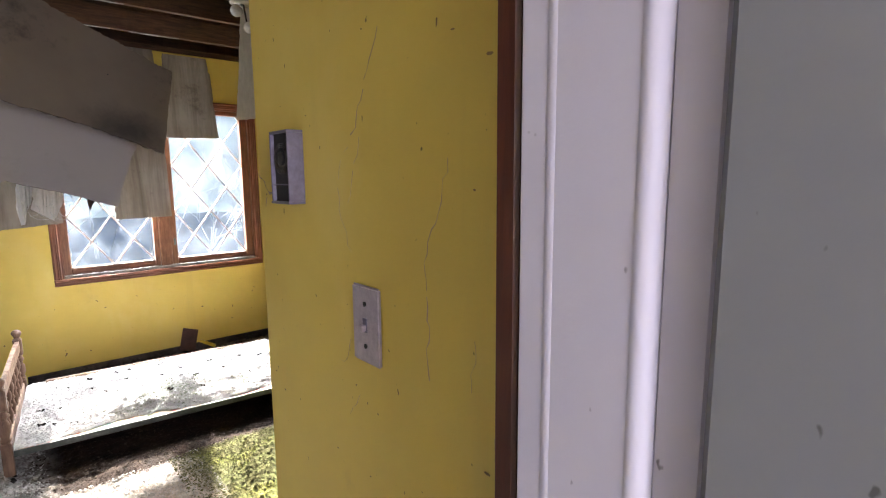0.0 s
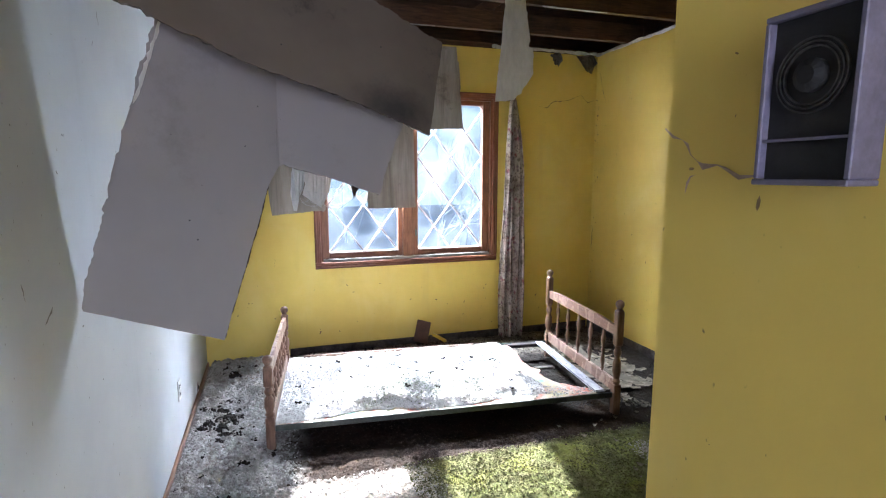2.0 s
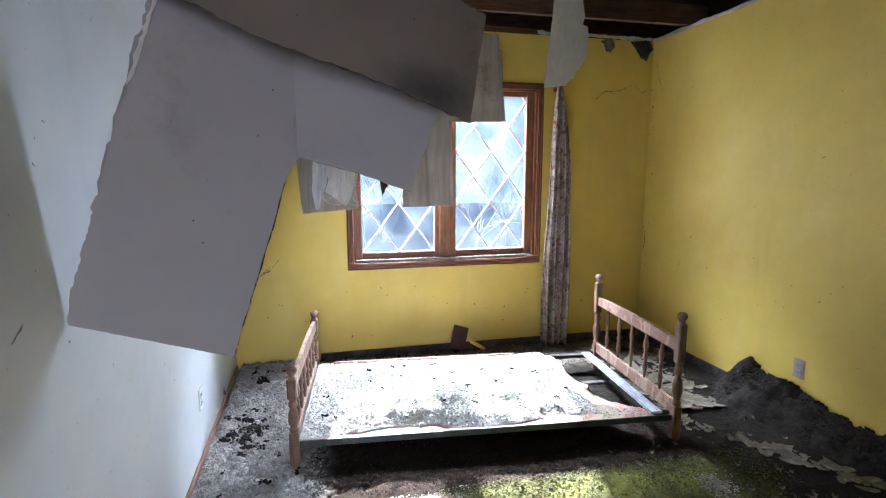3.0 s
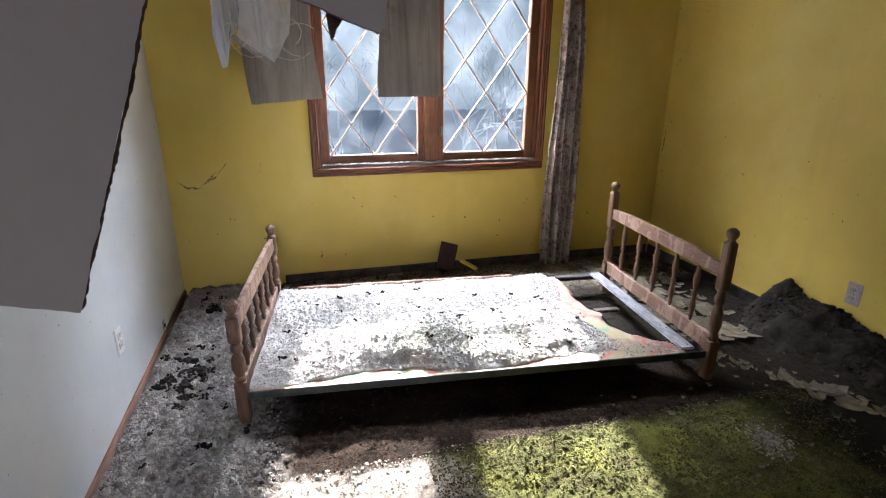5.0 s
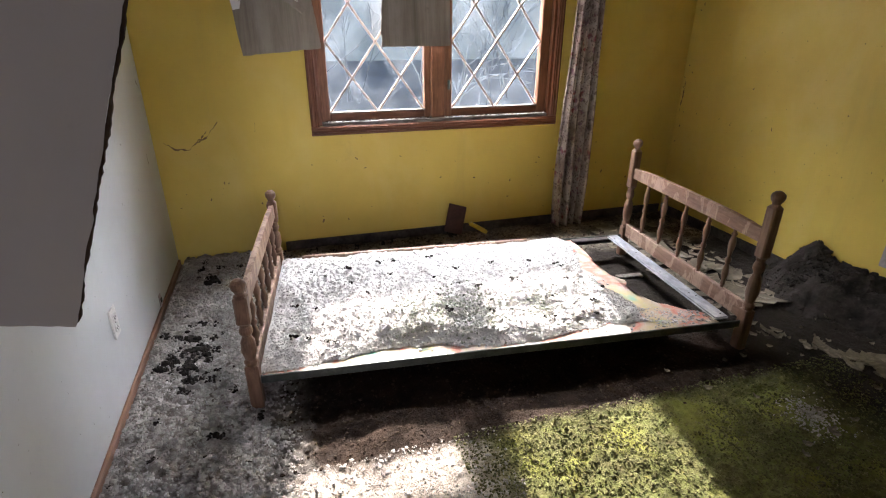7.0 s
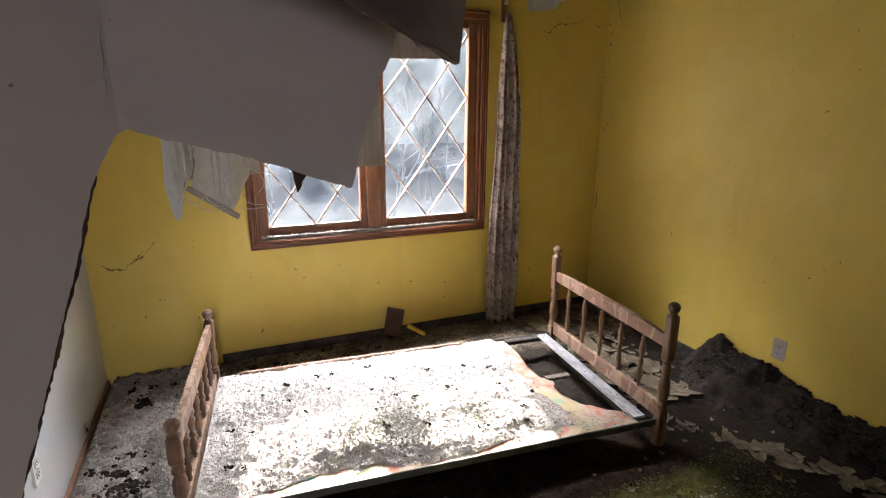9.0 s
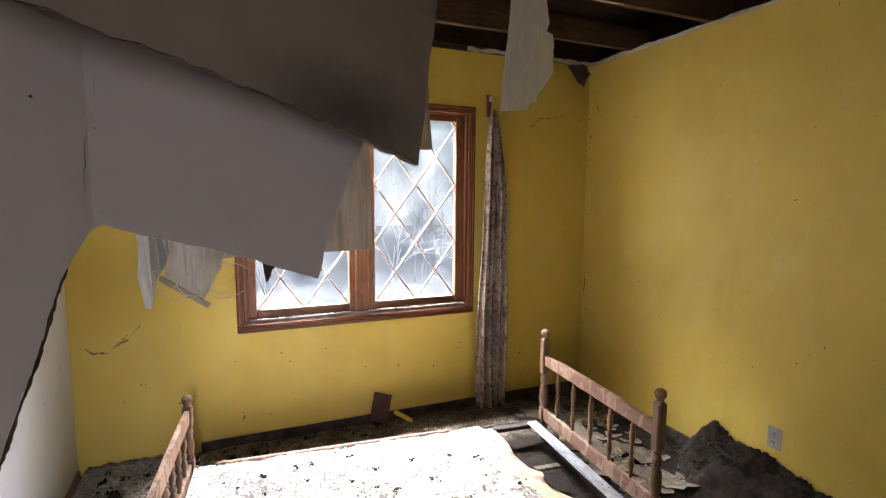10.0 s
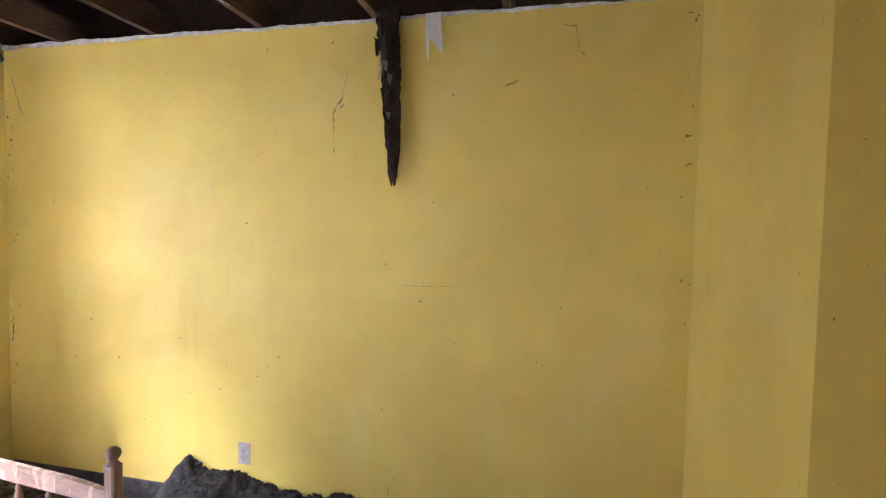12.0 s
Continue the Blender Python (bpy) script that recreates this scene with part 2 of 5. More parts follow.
FLOOR = floor_material()
GREY_BOARD = sheet_material("grey_gypsum_paper", (0.29, 0.264, 0.262), (0.258, 0.235, 0.233), (0.22, 0.20, 0.198))
BROWN_BOARD = sheet_material("mildewed_gypsum_paper", (0.165, 0.132, 0.098), (0.122, 0.096, 0.070), (0.042, 0.036, 0.031), (0.46, 2.42, 1.66))
STRIP_BOARD = sheet_material("stained_gypsum_paper", (0.39, 0.35, 0.31), (0.28, 0.24, 0.205), (0.08, 0.062, 0.05), None, 0.6)


def mattress_material():
    n = Nodes("printed_ticking")
    col = n.ramp(n.noise(5.5, 3, 0.5), (0.30, (0.46, 0.46, 0.44)), (0.42, (0.50, 0.45, 0.40)), (0.49, (0.52, 0.20, 0.15)),
                 (0.55, (0.50, 0.40, 0.32)), (0.63, (0.48, 0.40, 0.22)), (0.72, (0.15, 0.40, 0.36)))
    col = n.mix(n.ramp(n.noise(14, 7, 0.7), (0.5, (0,)), (0.7, (0.55,))), col, (0.48, 0.46, 0.44))
    return n.done(col, 0.9, n.noise(200, 3, 0.5), 0.3, 0.002)


def curtain_material():
    n = Nodes("floral_cotton")
    wob = n.node("ShaderNodeTexNoise", Vector=n.coord, Scale=34.0, Detail=3.0)
    bent = n.node("ShaderNodeVectorMath")
    bent.operation = "MULTIPLY_ADD"
    n.put(bent.inputs[0], wob.outputs["Color"])
    bent.inputs[1].default_value = (0.05, 0.05, 0.05)
    n.put(bent.inputs[2], n.coord)
    v = n.node("ShaderNodeTexVoronoi", Vector=bent.outputs[0], Scale=21.0)
    small = n.node("ShaderNodeTexVoronoi", Vector=bent.outputs[0], Scale=60.0)
    ground = n.mix(n.noise(30, 4, 0.6), (0.36, 0.285, 0.24), (0.60, 0.52, 0.46))
    bloom = n.ramp(v.outputs["Distance"], (0.26, (1,)), (0.40, (0,)))
    tone = n.ramp(n.noise(9, 2, 0.5), (0.40, (0.30, 0.075, 0.075)), (0.5, (0.24, 0.15, 0.20)), (0.62, (0.19, 0.16, 0.12)))
    col = n.mix(bloom, ground, tone)
    leaf = n.ramp(small.outputs["Distance"], (0.24, (0.9,)), (0.36, (0,)))
    col = n.mix(leaf, col, (0.11, 0.065, 0.05))
    col = n.mix(n.ramp(n.noise(4, 6, 0.7), (0.46, (0,)), (0.70, (0.8,))), col, (0.11, 0.07, 0.055))
    return n.done(col, 0.9, n.noise(300, 2, 0.5), 0.3, 0.002)


def pane_material():
    """Clear glass with patches of frost and dried droplets."""
    n = Nodes("frosted_pane")
    t = n.tree.nodes
    clear = t.new("ShaderNodeBsdfTransparent")
    clear.inputs[0].default_value = (0.95, 0.98, 1, 1)
    gloss = t.new("ShaderNodeBsdfGlossy")
    gloss.inputs["Roughness"].default_value = 0.05
    frost = t.new("ShaderNodeBsdfTranslucent")
    frost.inputs[0].default_value = (0.28, 0.31, 0.34, 1)
    fres = n.node("ShaderNodeFresnel", IOR=1.45)
    a = t.new("ShaderNodeMixShader")
    n.put(a.inputs[0], fres.outputs[0])
    n.put(a.inputs[1], clear.outputs[0])
    n.put(a.inputs[2], gloss.outputs[0])
    patch = n.ramp(n.noise(5, 4, 0.6), (0.40, (0.03,)), (0.62, (0.24,)))
    drops = n.mix(n.ramp(n.noise(165, 4, 0.65), (0.555, (0,)), (0.61, (1,))), (0, 0, 0), patch)
    haze = n.ramp(n.noise(3.5, 4, 0.6), (0.40, (0.0,)), (0.75, (0.02,)))
    m = n.node("ShaderNodeMath")
    m.operation = "MAXIMUM"
    n.put(m.inputs[0], drops)
    n.put(m.inputs[1], haze)
    b = t.new("ShaderNodeMixShader")
    n.put(b.inputs[0], m.outputs[0])
    n.put(b.inputs[1], a.outputs[0])
    n.put(b.inputs[2], frost.outputs[0])
    n.tree.links.new(b.outputs[0], n.out.inputs[0])
    return n.mat


def distance_material():
    """Pale winter woods and sky far outside, on a backdrop that glows by itself."""
    n = Nodes("winter_woods")
    t = n.tree.nodes
    sep = n.node("ShaderNodeSeparateXYZ", Vector=n.coord)
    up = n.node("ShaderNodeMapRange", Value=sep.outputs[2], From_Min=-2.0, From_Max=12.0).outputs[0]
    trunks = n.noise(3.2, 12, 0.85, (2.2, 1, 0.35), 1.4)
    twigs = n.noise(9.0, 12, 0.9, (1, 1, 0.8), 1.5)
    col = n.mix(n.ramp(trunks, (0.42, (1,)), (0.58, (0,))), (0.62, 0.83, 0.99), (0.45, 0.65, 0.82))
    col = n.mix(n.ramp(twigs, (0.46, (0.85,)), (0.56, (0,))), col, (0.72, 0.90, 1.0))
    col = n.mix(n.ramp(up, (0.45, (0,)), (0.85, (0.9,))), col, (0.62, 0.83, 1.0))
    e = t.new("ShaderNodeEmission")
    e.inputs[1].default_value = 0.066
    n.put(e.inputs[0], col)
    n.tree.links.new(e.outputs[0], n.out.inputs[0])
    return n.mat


MATTRESS, CURTAIN, PANE, WOODS = mattress_material(), curtain_material(), pane_material(), distance_material()
FILM = plain("plastic_film", (0.66, 0.66, 0.66), (0.76, 0.76, 0.76), 10, 0.4, 60, 0.2)


def let_light_through(mat, amount, colour):
    """Thin paper or film that glows when lit from behind."""
    t = mat.node_tree
    out = next(k for k in t.nodes if k.type == "OUTPUT_MATERIAL")
    thin, both = t.nodes.new("ShaderNodeBsdfTranslucent"), t.nodes.new("ShaderNodeMixShader")
    thin.inputs[0].default_value = (*colour, 1)
    both.inputs[0].default_value = amount
    t.links.new(t.nodes["Principled BSDF"].outputs[0], both.inputs[1])
    t.links.new(thin.outputs[0], both.inputs[2])
    t.links.new(both.outputs[0], out.inputs[0])


let_light_through(PAPER, 0.45, (0.84, 0.81, 0.76))
let_light_through(FILM, 0.45, (0.8, 0.8, 0.8))
for mat in (FLOOR, HEAP, FELT, CLOD, FLAKE, FLUFF, FLUFF_BED, BASE_DARK):
    mat.node_tree.nodes["Principled BSDF"].inputs["Specular IOR Level"].default_value = 0.12


# ---- mesh helpers ----
def link(name, bm, material, smooth=False):
    me = bpy.data.meshes.new(name)
    bmesh.ops.recalc_face_normals(bm, faces=bm.faces)
    bm.to_mesh(me)
    bm.free()
    for m in material if isinstance(material, (list, tuple)) else [material]:
        me.materials.append(m)
    if smooth:
        me.shade_smooth()
    return new(name, me)


def part(name, bm, material, parent, label="", smooth=False):
    ob = link(name, bm, material, smooth)
    ob.parent = parent
    return tagged(ob, label)


def thing(name, label, category, m=Matrix(), group="", kind=""):
    ob = new(name)
    ob.matrix_basis = m
    ob.empty_display_size = 0.05
    return tagged(ob, label, category, group, kind)


def structure(name, bm, material, label, category, smooth=False):
    return tagged(link(name, bm, material, smooth), label, category, kind="structure")


def box(lo, hi, bevel=0.0, bm=None, m=None, segments=1):
    bm = bm or bmesh.new()
    made = bmesh.ops.create_cube(bm, size=1.0)["verts"]
    size, mid = [b - a for a, b in zip(lo, hi)], [(a + b) / 2 for a, b in zip(lo, hi)]
    for v in made:
        v.co = Vector([c * s + o for c, s, o in zip(v.co, size, mid)])
    if bevel:
        edges = {e for v in made for e in v.link_edges}
        made = list({v for f in bmesh.ops.bevel(bm, geom=list(edges), offset=bevel, segments=segments, affect="EDGES")["faces"] for v in f.verts} | {v for v in made if v.is_valid})
    if m is not None:
        for v in made:
            v.co = m @ v.co
    return bm


def bar(a, b, wide, deep, bm=None, out=Vector((0, 1, 0))):
    """A straight bar between two places, wide across and deep along out."""
    a, b = Vector(a), Vector(b)
    along = (b - a).normalized()
    side = along.cross(out).normalized()
    m = Matrix((along, side, out)).transposed().to_4x4()
    m.translation = (a + b) / 2
    return box((-(b - a).length / 2, -wide / 2, -deep / 2), ((b - a).length / 2, wide / 2, deep / 2), min(wide, deep) * 0.15, bm, m)


def lathe(rings, bm=None, at=(0, 0, 0), segs=16):
    """A turned shape from (radius, height) rings."""
    bm = bm or bmesh.new()
    loops = [[bm.verts.new((at[0] + r * math.cos(a), at[1] + r * math.sin(a), at[2] + z))
              for a in [2 * math.pi * i / segs for i in range(segs)]] for r, z in rings]
    for low, high in zip(loops, loops[1:]):
        for i in range(segs):
            bm.faces.new((low[i], low[(i + 1) % segs], high[(i + 1) % segs], high[i]))
    bm.faces.new(loops[0][::-1])
    bm.faces.new(loops[-1])
    return bm


def ragged(corners, step, jag, rng):
    """An outline with torn edges: corners are (u, v) or (u, v, jag of the edge that follows)."""
    out = []
    for i, c in enumerate(corners):
        a, b = Vector(c[:2]), Vector(corners[(i + 1) % len(corners)][:2])
        amount = c[2] if len(c) > 2 else jag
        n = max(1, int((b - a).length / step))
        side = Vector((-(b - a).y, (b - a).x)).normalized()
        drift = 0.0
        for k in range(n):
            drift = drift * 0.45 + rng.uniform(-1, 1) * amount
            out.append(a.lerp(b, k / n) + side * (drift if k else 0.0))
    return out


def torn_sheet(outline, place, thick, way, bm=None, hinge=None):
    """A board of even thickness with that outline, laid by place(u, v); way points through it, hinge is a u at which it folds."""
    bm = bm or bmesh.new()
    front = [bm.verts.new((u, 0.0, v)) for u, v in outline]
    back = [bm.verts.new((u, 1.0, v)) for u, v in outline]
    made = front + back
    n = len(outline)
    faces = [bm.faces.new(front), bm.faces.new(back[::-1])]
    for i in range(n):
        f = bm.faces.new((front[i], back[i], back[(i + 1) % n], front[(i + 1) % n]))
        f.material_index = 1
    bmesh.ops.triangulate(bm, faces=faces)
    if hinge is not None:
        bmesh.ops.bisect_plane(bm, geom=bm.verts[:] + bm.edges[:] + bm.faces[:], plane_co=(hinge, 0, 0), plane_no=(1, 0, 0))
        made = bm.verts[:]
    for v in made:
        v.co = Vector(place(v.co.x, v.co.z)) + Vector(way) * (thick * v.co.y)
    return bm


def crack(points, wide, place, seed, wander=0.004, gap=0.0):
    """A thin uneven ridge of lifted paint along a wandering line."""
    rng = random.Random(seed)
    bm = bmesh.new()
    line = []
    for a, b in zip(points, points[1:]):
        a, b = Vector(a), Vector(b)
        n = max(3, int((b - a).length / 0.012))
        line += [a.lerp(b, k / n) + Vector((rng.uniform(-1, 1), rng.uniform(-1, 1))) * wander * (0 < k) for k in range(n)]
    line.append(Vector(points[-1]))
    last = None
    for k, p in enumerate(line):
        d = (line[min(k + 1, len(line) - 1)] - line[max(k - 1, 0)]).normalized()
        side = Vector((-d.y, d.x))
        w = 0.75 * wide * rng.uniform(0.0, 1.0) ** 1.6 * (0.25 + math.sin(math.pi * (k + 0.5) / len(line)))
        row = [bm.verts.new(place(*(p + side * w), 0.0)), bm.verts.new(place(*p, 0.0006)), bm.verts.new(place(*(p - side * w), 0.0))]
        if last and rng.random() >= gap:
            for i in range(2):
                bm.faces.new((last[i], last[i + 1], row[i + 1], row[i]))
        last = row
    return bm


ICO = bmesh.new()
bmesh.ops.create_icosphere(ICO, subdivisions=1, radius=1.0)
ICO_V = np.array([v.co[:] for v in ICO.verts])
ICO_F = np.array([[v.index for v in f.verts] for f in ICO.faces])
ICO.free()


def lumps(name, places, sizes, material, seed, flat=0.7):
    """Many small uneven lumps in one mesh."""
    rng = np.random.default_rng(seed)
    n, k = len(places), len(ICO_V)
    shape = ICO_V[None] * rng.uniform(0.6, 1.35, (n, k, 1)) * rng.uniform(0.6, 1.5, (n, 1, 3)) * np.array([1, 1, flat])
    verts = (shape * np.asarray(sizes)[:, None, None] + np.asarray(places)[:, None]).reshape(-1, 3)
    faces = (ICO_F[None] + (np.arange(n) * k)[:, None, None]).reshape(-1, 3)
    me = bpy.data.meshes.new(name)
    me.from_pydata(verts.tolist(), [], faces.tolist())
    me.materials.append(material)
    return new(name, me)


def rough_height(x, y, seed=0.0):
    v = Vector((x, y, seed))
    return noise.fractal(v * 3.0, 1.0, 2.0, 4) * 0.5 + noise.fractal(v * 14.0, 1.0, 2.0, 3) * 0.25


def nodules(x, y, size, seed):
    """Rounded crumbs pressed side by side: 1 on a crumb's crown, 0 in the gaps."""
    near = noise.voronoi(Vector((x / size, y / size, seed)))[0]
    return max(0.0, 1.0 - (near[0] / 0.62) ** 2)


def floor_height(x, y):
    v = Vector((x, y, 1.0))
    rough = 1.0 - 0.62 * min(1.0, max(0.0, (x - 0.05) / 0.3))
    h = 0.022 + 0.020 * rough_height(x, y, 1.0) + 0.016 * rough * noise.noise(v * 36) + 0.009 * rough * noise.noise(v * 78)
    if x > 0.45 and y < 3.0:
        h += (0.005 * nodules(x, y, 0.030, 6.0) + 0.003 * nodules(x, y, 0.013, 7.0)) * min(1.0, (x - 0.45) / 0.15, (3.0 - y) / 0.05)
    if x < 0.04:
        h += 0.014 * min(1.0, (0.04 - x) / 0.1) + 0.014 * noise.noise(v * 24) + 0.010 * nodules(x, y, 0.024, 3.0) * min(1.0, (0.04 - x) / 0.1)
        h *= 0.3 + 0.7 * min(1.0, max(0.0, (x + 0.4215 + 0.01656 * y - 0.012) / 0.05))
    return max(h, 0.001)


# ---- the setting ----
def hall_end():
    bm = box((-0.64, DEEP_Y - 0.12, -0.1), (-0.38, DEEP_Y, TOP))
    box((0.38, DEEP_Y - 0.12, -0.1), (1.3, DEEP_Y, TOP), 0, bm)
    box((-0.38, DEEP_Y - 0.12, -0.1), (0.38, DEEP_Y, 0.9), 0, bm)
    box((-0.38, DEEP_Y - 0.12, 2.1), (0.38, DEEP_Y, TOP), 0, bm)
    return bm


def walls():
    # window wall with its opening
    x0, x1, z0, z1 = 0.362, 1.800, 0.748, 2.052
    bm = box((LEFT - 0.3, FAR, -0.1), (x0, FAR + 0.14, 2.455))
    box((x1, FAR, -0.1), (RIGHT + 0.14, FAR + 0.14, 2.455), 0, bm)
    box((x0, FAR, -0.1), (x1, FAR + 0.14, z0), 0, bm)
    box((x0, FAR, z1), (x1, FAR + 0.14, 2.455), 0, bm)
    structure("wall_north", bm, YELLOW, "bright yellow painted wall with grime and cracks", "wall")
    # the white wall runs very slightly askew
    bm = bmesh.new()
    pts = [(-0.395, DEEP_Y), (-0.500, FAR), (-0.640, FAR), (-0.640, DEEP_Y)]
    low, high = [bm.verts.new((*p, -0.1)) for p in pts], [bm.verts.new((*p, TOP)) for p in pts]
    bm.faces.new(low)
    bm.faces.new(high)
    for i in range(4):
        bm.faces.new((low[i], low[(i + 1) % 4], high[(i + 1) % 4], high[i]))
    structure("wall_west", bm, WHITE_WALL, "dirty white painted plaster wall", "wall")
    structure("wall_east", box((RIGHT, BACK - 0.9, -0.1), (RIGHT + 0.14, FAR, TOP)), YELLOW, "yellow painted wall with drips and specks", "wall")
    structure("wall_south", box((1.71, BACK - 0.9, -0.1), (RIGHT, BACK, TOP)), YELLOW, "yellow painted end wall beside the closet", "wall")
    bm = box((SWITCH_X, DEEP_Y, -0.1), (SWITCH_X + 0.11, 1.108, TOP), 0.004)
    structure("wall_passage", bm, YELLOW, "cracked yellow passage wall with a light switch", "wall")
    structure("entry_header", box((-0.43, 0.29, 2.131), (SWITCH_X - 0.001, 0.42, TOP)), YELLOW, "yellow wall above the entry", "wall")
    structure("closet_back", box((SWITCH_X + 0.11, 0.35, -0.1), (1.71, 0.45, TOP)), YELLOW, "plain closet back wall in shade", "wall")
    structure("closet_header", box((SWITCH_X + 0.11, BACK - 0.11, 2.08), (1.71, BACK, TOP)), YELLOW, "yellow wall above the closet opening", "wall")
    structure("wall_hall", hall_end(), WHITE_WALL, "plain white hall end wall with a window opening", "wall")
    structure("ceiling", box((-0.64, DEEP_Y - 0.12, TOP), (2.0, 1.02, TOP + 0.015)), WHITE_WALL, "plain plasterboard ceiling over the passage", "ceiling")


walls()


def roof():
    bm = bmesh.new()
    for (ya, za), (yb, zb) in (((5.3, 2.72), (0.8, 4.3)), ((0.8, 4.3), (-2.2, 2.9))):
        v = [bm.verts.new(p) for p in ((-1.2, ya, za), (3.4, ya, za), (3.4, yb, zb), (-1.2, yb, zb))]
        w = [bm.verts.new(p.co + Vector((0, 0, 0.03))) for p in v]
        bm.faces.new(v)
        bm.faces.new(w)
        for i in range(4):
            bm.faces.new((v[i], v[(i + 1) % 4], w[(i + 1) % 4], w[i]))
    structure("roof_deck", bm, DECK, "dark stained plywood roof underside", "roof")
    # unseen boards added at the attic ends and eaves to block stray daylight
    bm = box((-1.2, -2.2, 2.3), (-0.66, 5.3, 2.4))
    box((-1.2, -2.2, 2.4), (-1.15, 5.3, 4.4), 0, bm)
    box((3.35, -2.2, 2.3), (3.4, 5.3, 4.4), 0, bm)
    box((RIGHT + 0.15, -2.2, 2.3), (3.4, 5.3, 2.4), 0, bm)
    box((-1.2, -2.25, 2.3), (3.4, -2.2, 3.2), 0, bm)
    box((-1.2, 4.89, 2.3), (3.4, 4.93, 2.95), 0, bm)
    structure("attic_closure", bm, DECK, "unseen dark boards closing the attic ends and eaves", "roof")


roof()


def joist(y):
    j = thing("ceiling_joist", "dark old wooden ceiling joist laid bare under the roof", "joist", pose(0, y, 0), "bare ceiling joists")
    part("beam", box((-0.63, -0.019, TOP + 0.002), (RIGHT + 0.13, 0.019, TOP + 0.142), 0.003), JOIST, j)
    rng = random.Random(int(y * 100))
    for k in range(5):
        x = rng.uniform(-0.4, 2.5)
        wide = rng.uniform(0.1, 0.4)
        bm = torn_sheet(ragged([(x, 0.0), (x + wide, 0.0), (x + wide * 0.6, 0.012), (x + 0.02, 0.014)], 0.02, 0.004, rng),
                        lambda u, v: (u, -0.019 + v, TOP), 0.004, (0, 0, -1))
        part("gypsum_scrap", bm, [CRUST, CRUST], j, "pale scrap of torn gypsum")
    return j


for y in (4.33, 3.715, 3.105, 2.495, 1.885, 1.275):
    joist(y)
for y in (3.4, 2.2, 4.0):
    w = thing("truss_web", "dark slanting wooden roof truss web", "beam", group="truss webs")
    part("beam", bar((0.3 + y * 0.3, y + 0.35, TOP + 0.12), (1.2 + y * 0.3, y + 0.35, 3.25), 0.09, 0.038, None, Vector((0, 1, 0))), JOIST, w)


def wall_top_edges():
    rng = random.Random(5)
    bm = torn_sheet(ragged([(BACK, TOP - 0.004, 0.004), (FAR, TOP - 0.018, 0.0), (FAR, TOP + 0.006, 0.005), (BACK, TOP + 0.002, 0.0)], 0.03, 0.0, rng),
                    lambda u, v: (RIGHT - 0.005, u, v), 0.009, (-1, 0, 0))
    structure("trim_east_top", bm, [CRUST, CRUST], "torn white plasterboard edge along the wall top", "trim")
    bm = torn_sheet(ragged([(1.78, TOP - 0.010, 0.006), (RIGHT - 0.02, TOP - 0.014, 0.0), (RIGHT - 0.02, TOP + 0.012, 0.006), (1.78, TOP + 0.012, 0.0)], 0.03, 0.0, rng),
                    lambda u, v: (u, FAR - 0.005, v), 0.009, (0, -1, 0))
    structure("trim_north_top", bm, [CRUST, CRUST], "torn white plasterboard edge along the wall top", "trim")
    structure("plate_north", box((LEFT, FAR + 0.012, 2.456), (RIGHT, FAR + 0.13, 2.50), 0.003), JOIST, "dark wooden wall plate", "beam")


wall_top_edges()
structure("baseboard_north", box((0.1, FAR - 0.016, 0), (RIGHT - 0.02, FAR - 0.001, 0.078), 0.004), BASE_DARK, "black mouldy baseboard", "baseboard")
structure("baseboard_east", box((RIGHT - 0.016, 1.1, 0), (RIGHT - 0.001, FAR - 0.02, 0.085), 0.004), BASE_DARK, "black mouldy baseboard", "baseboard")
bm = box((0, 0.5, 0), (0.013, FAR - 0.02, 0.042), 0.003)
ob = structure("baseboard_west", bm, BASE_WOOD, "reddish brown wooden baseboard", "baseboard")
ob.matrix_basis = pose(-0.4205, 0, 0, 0, 0, 0.949)


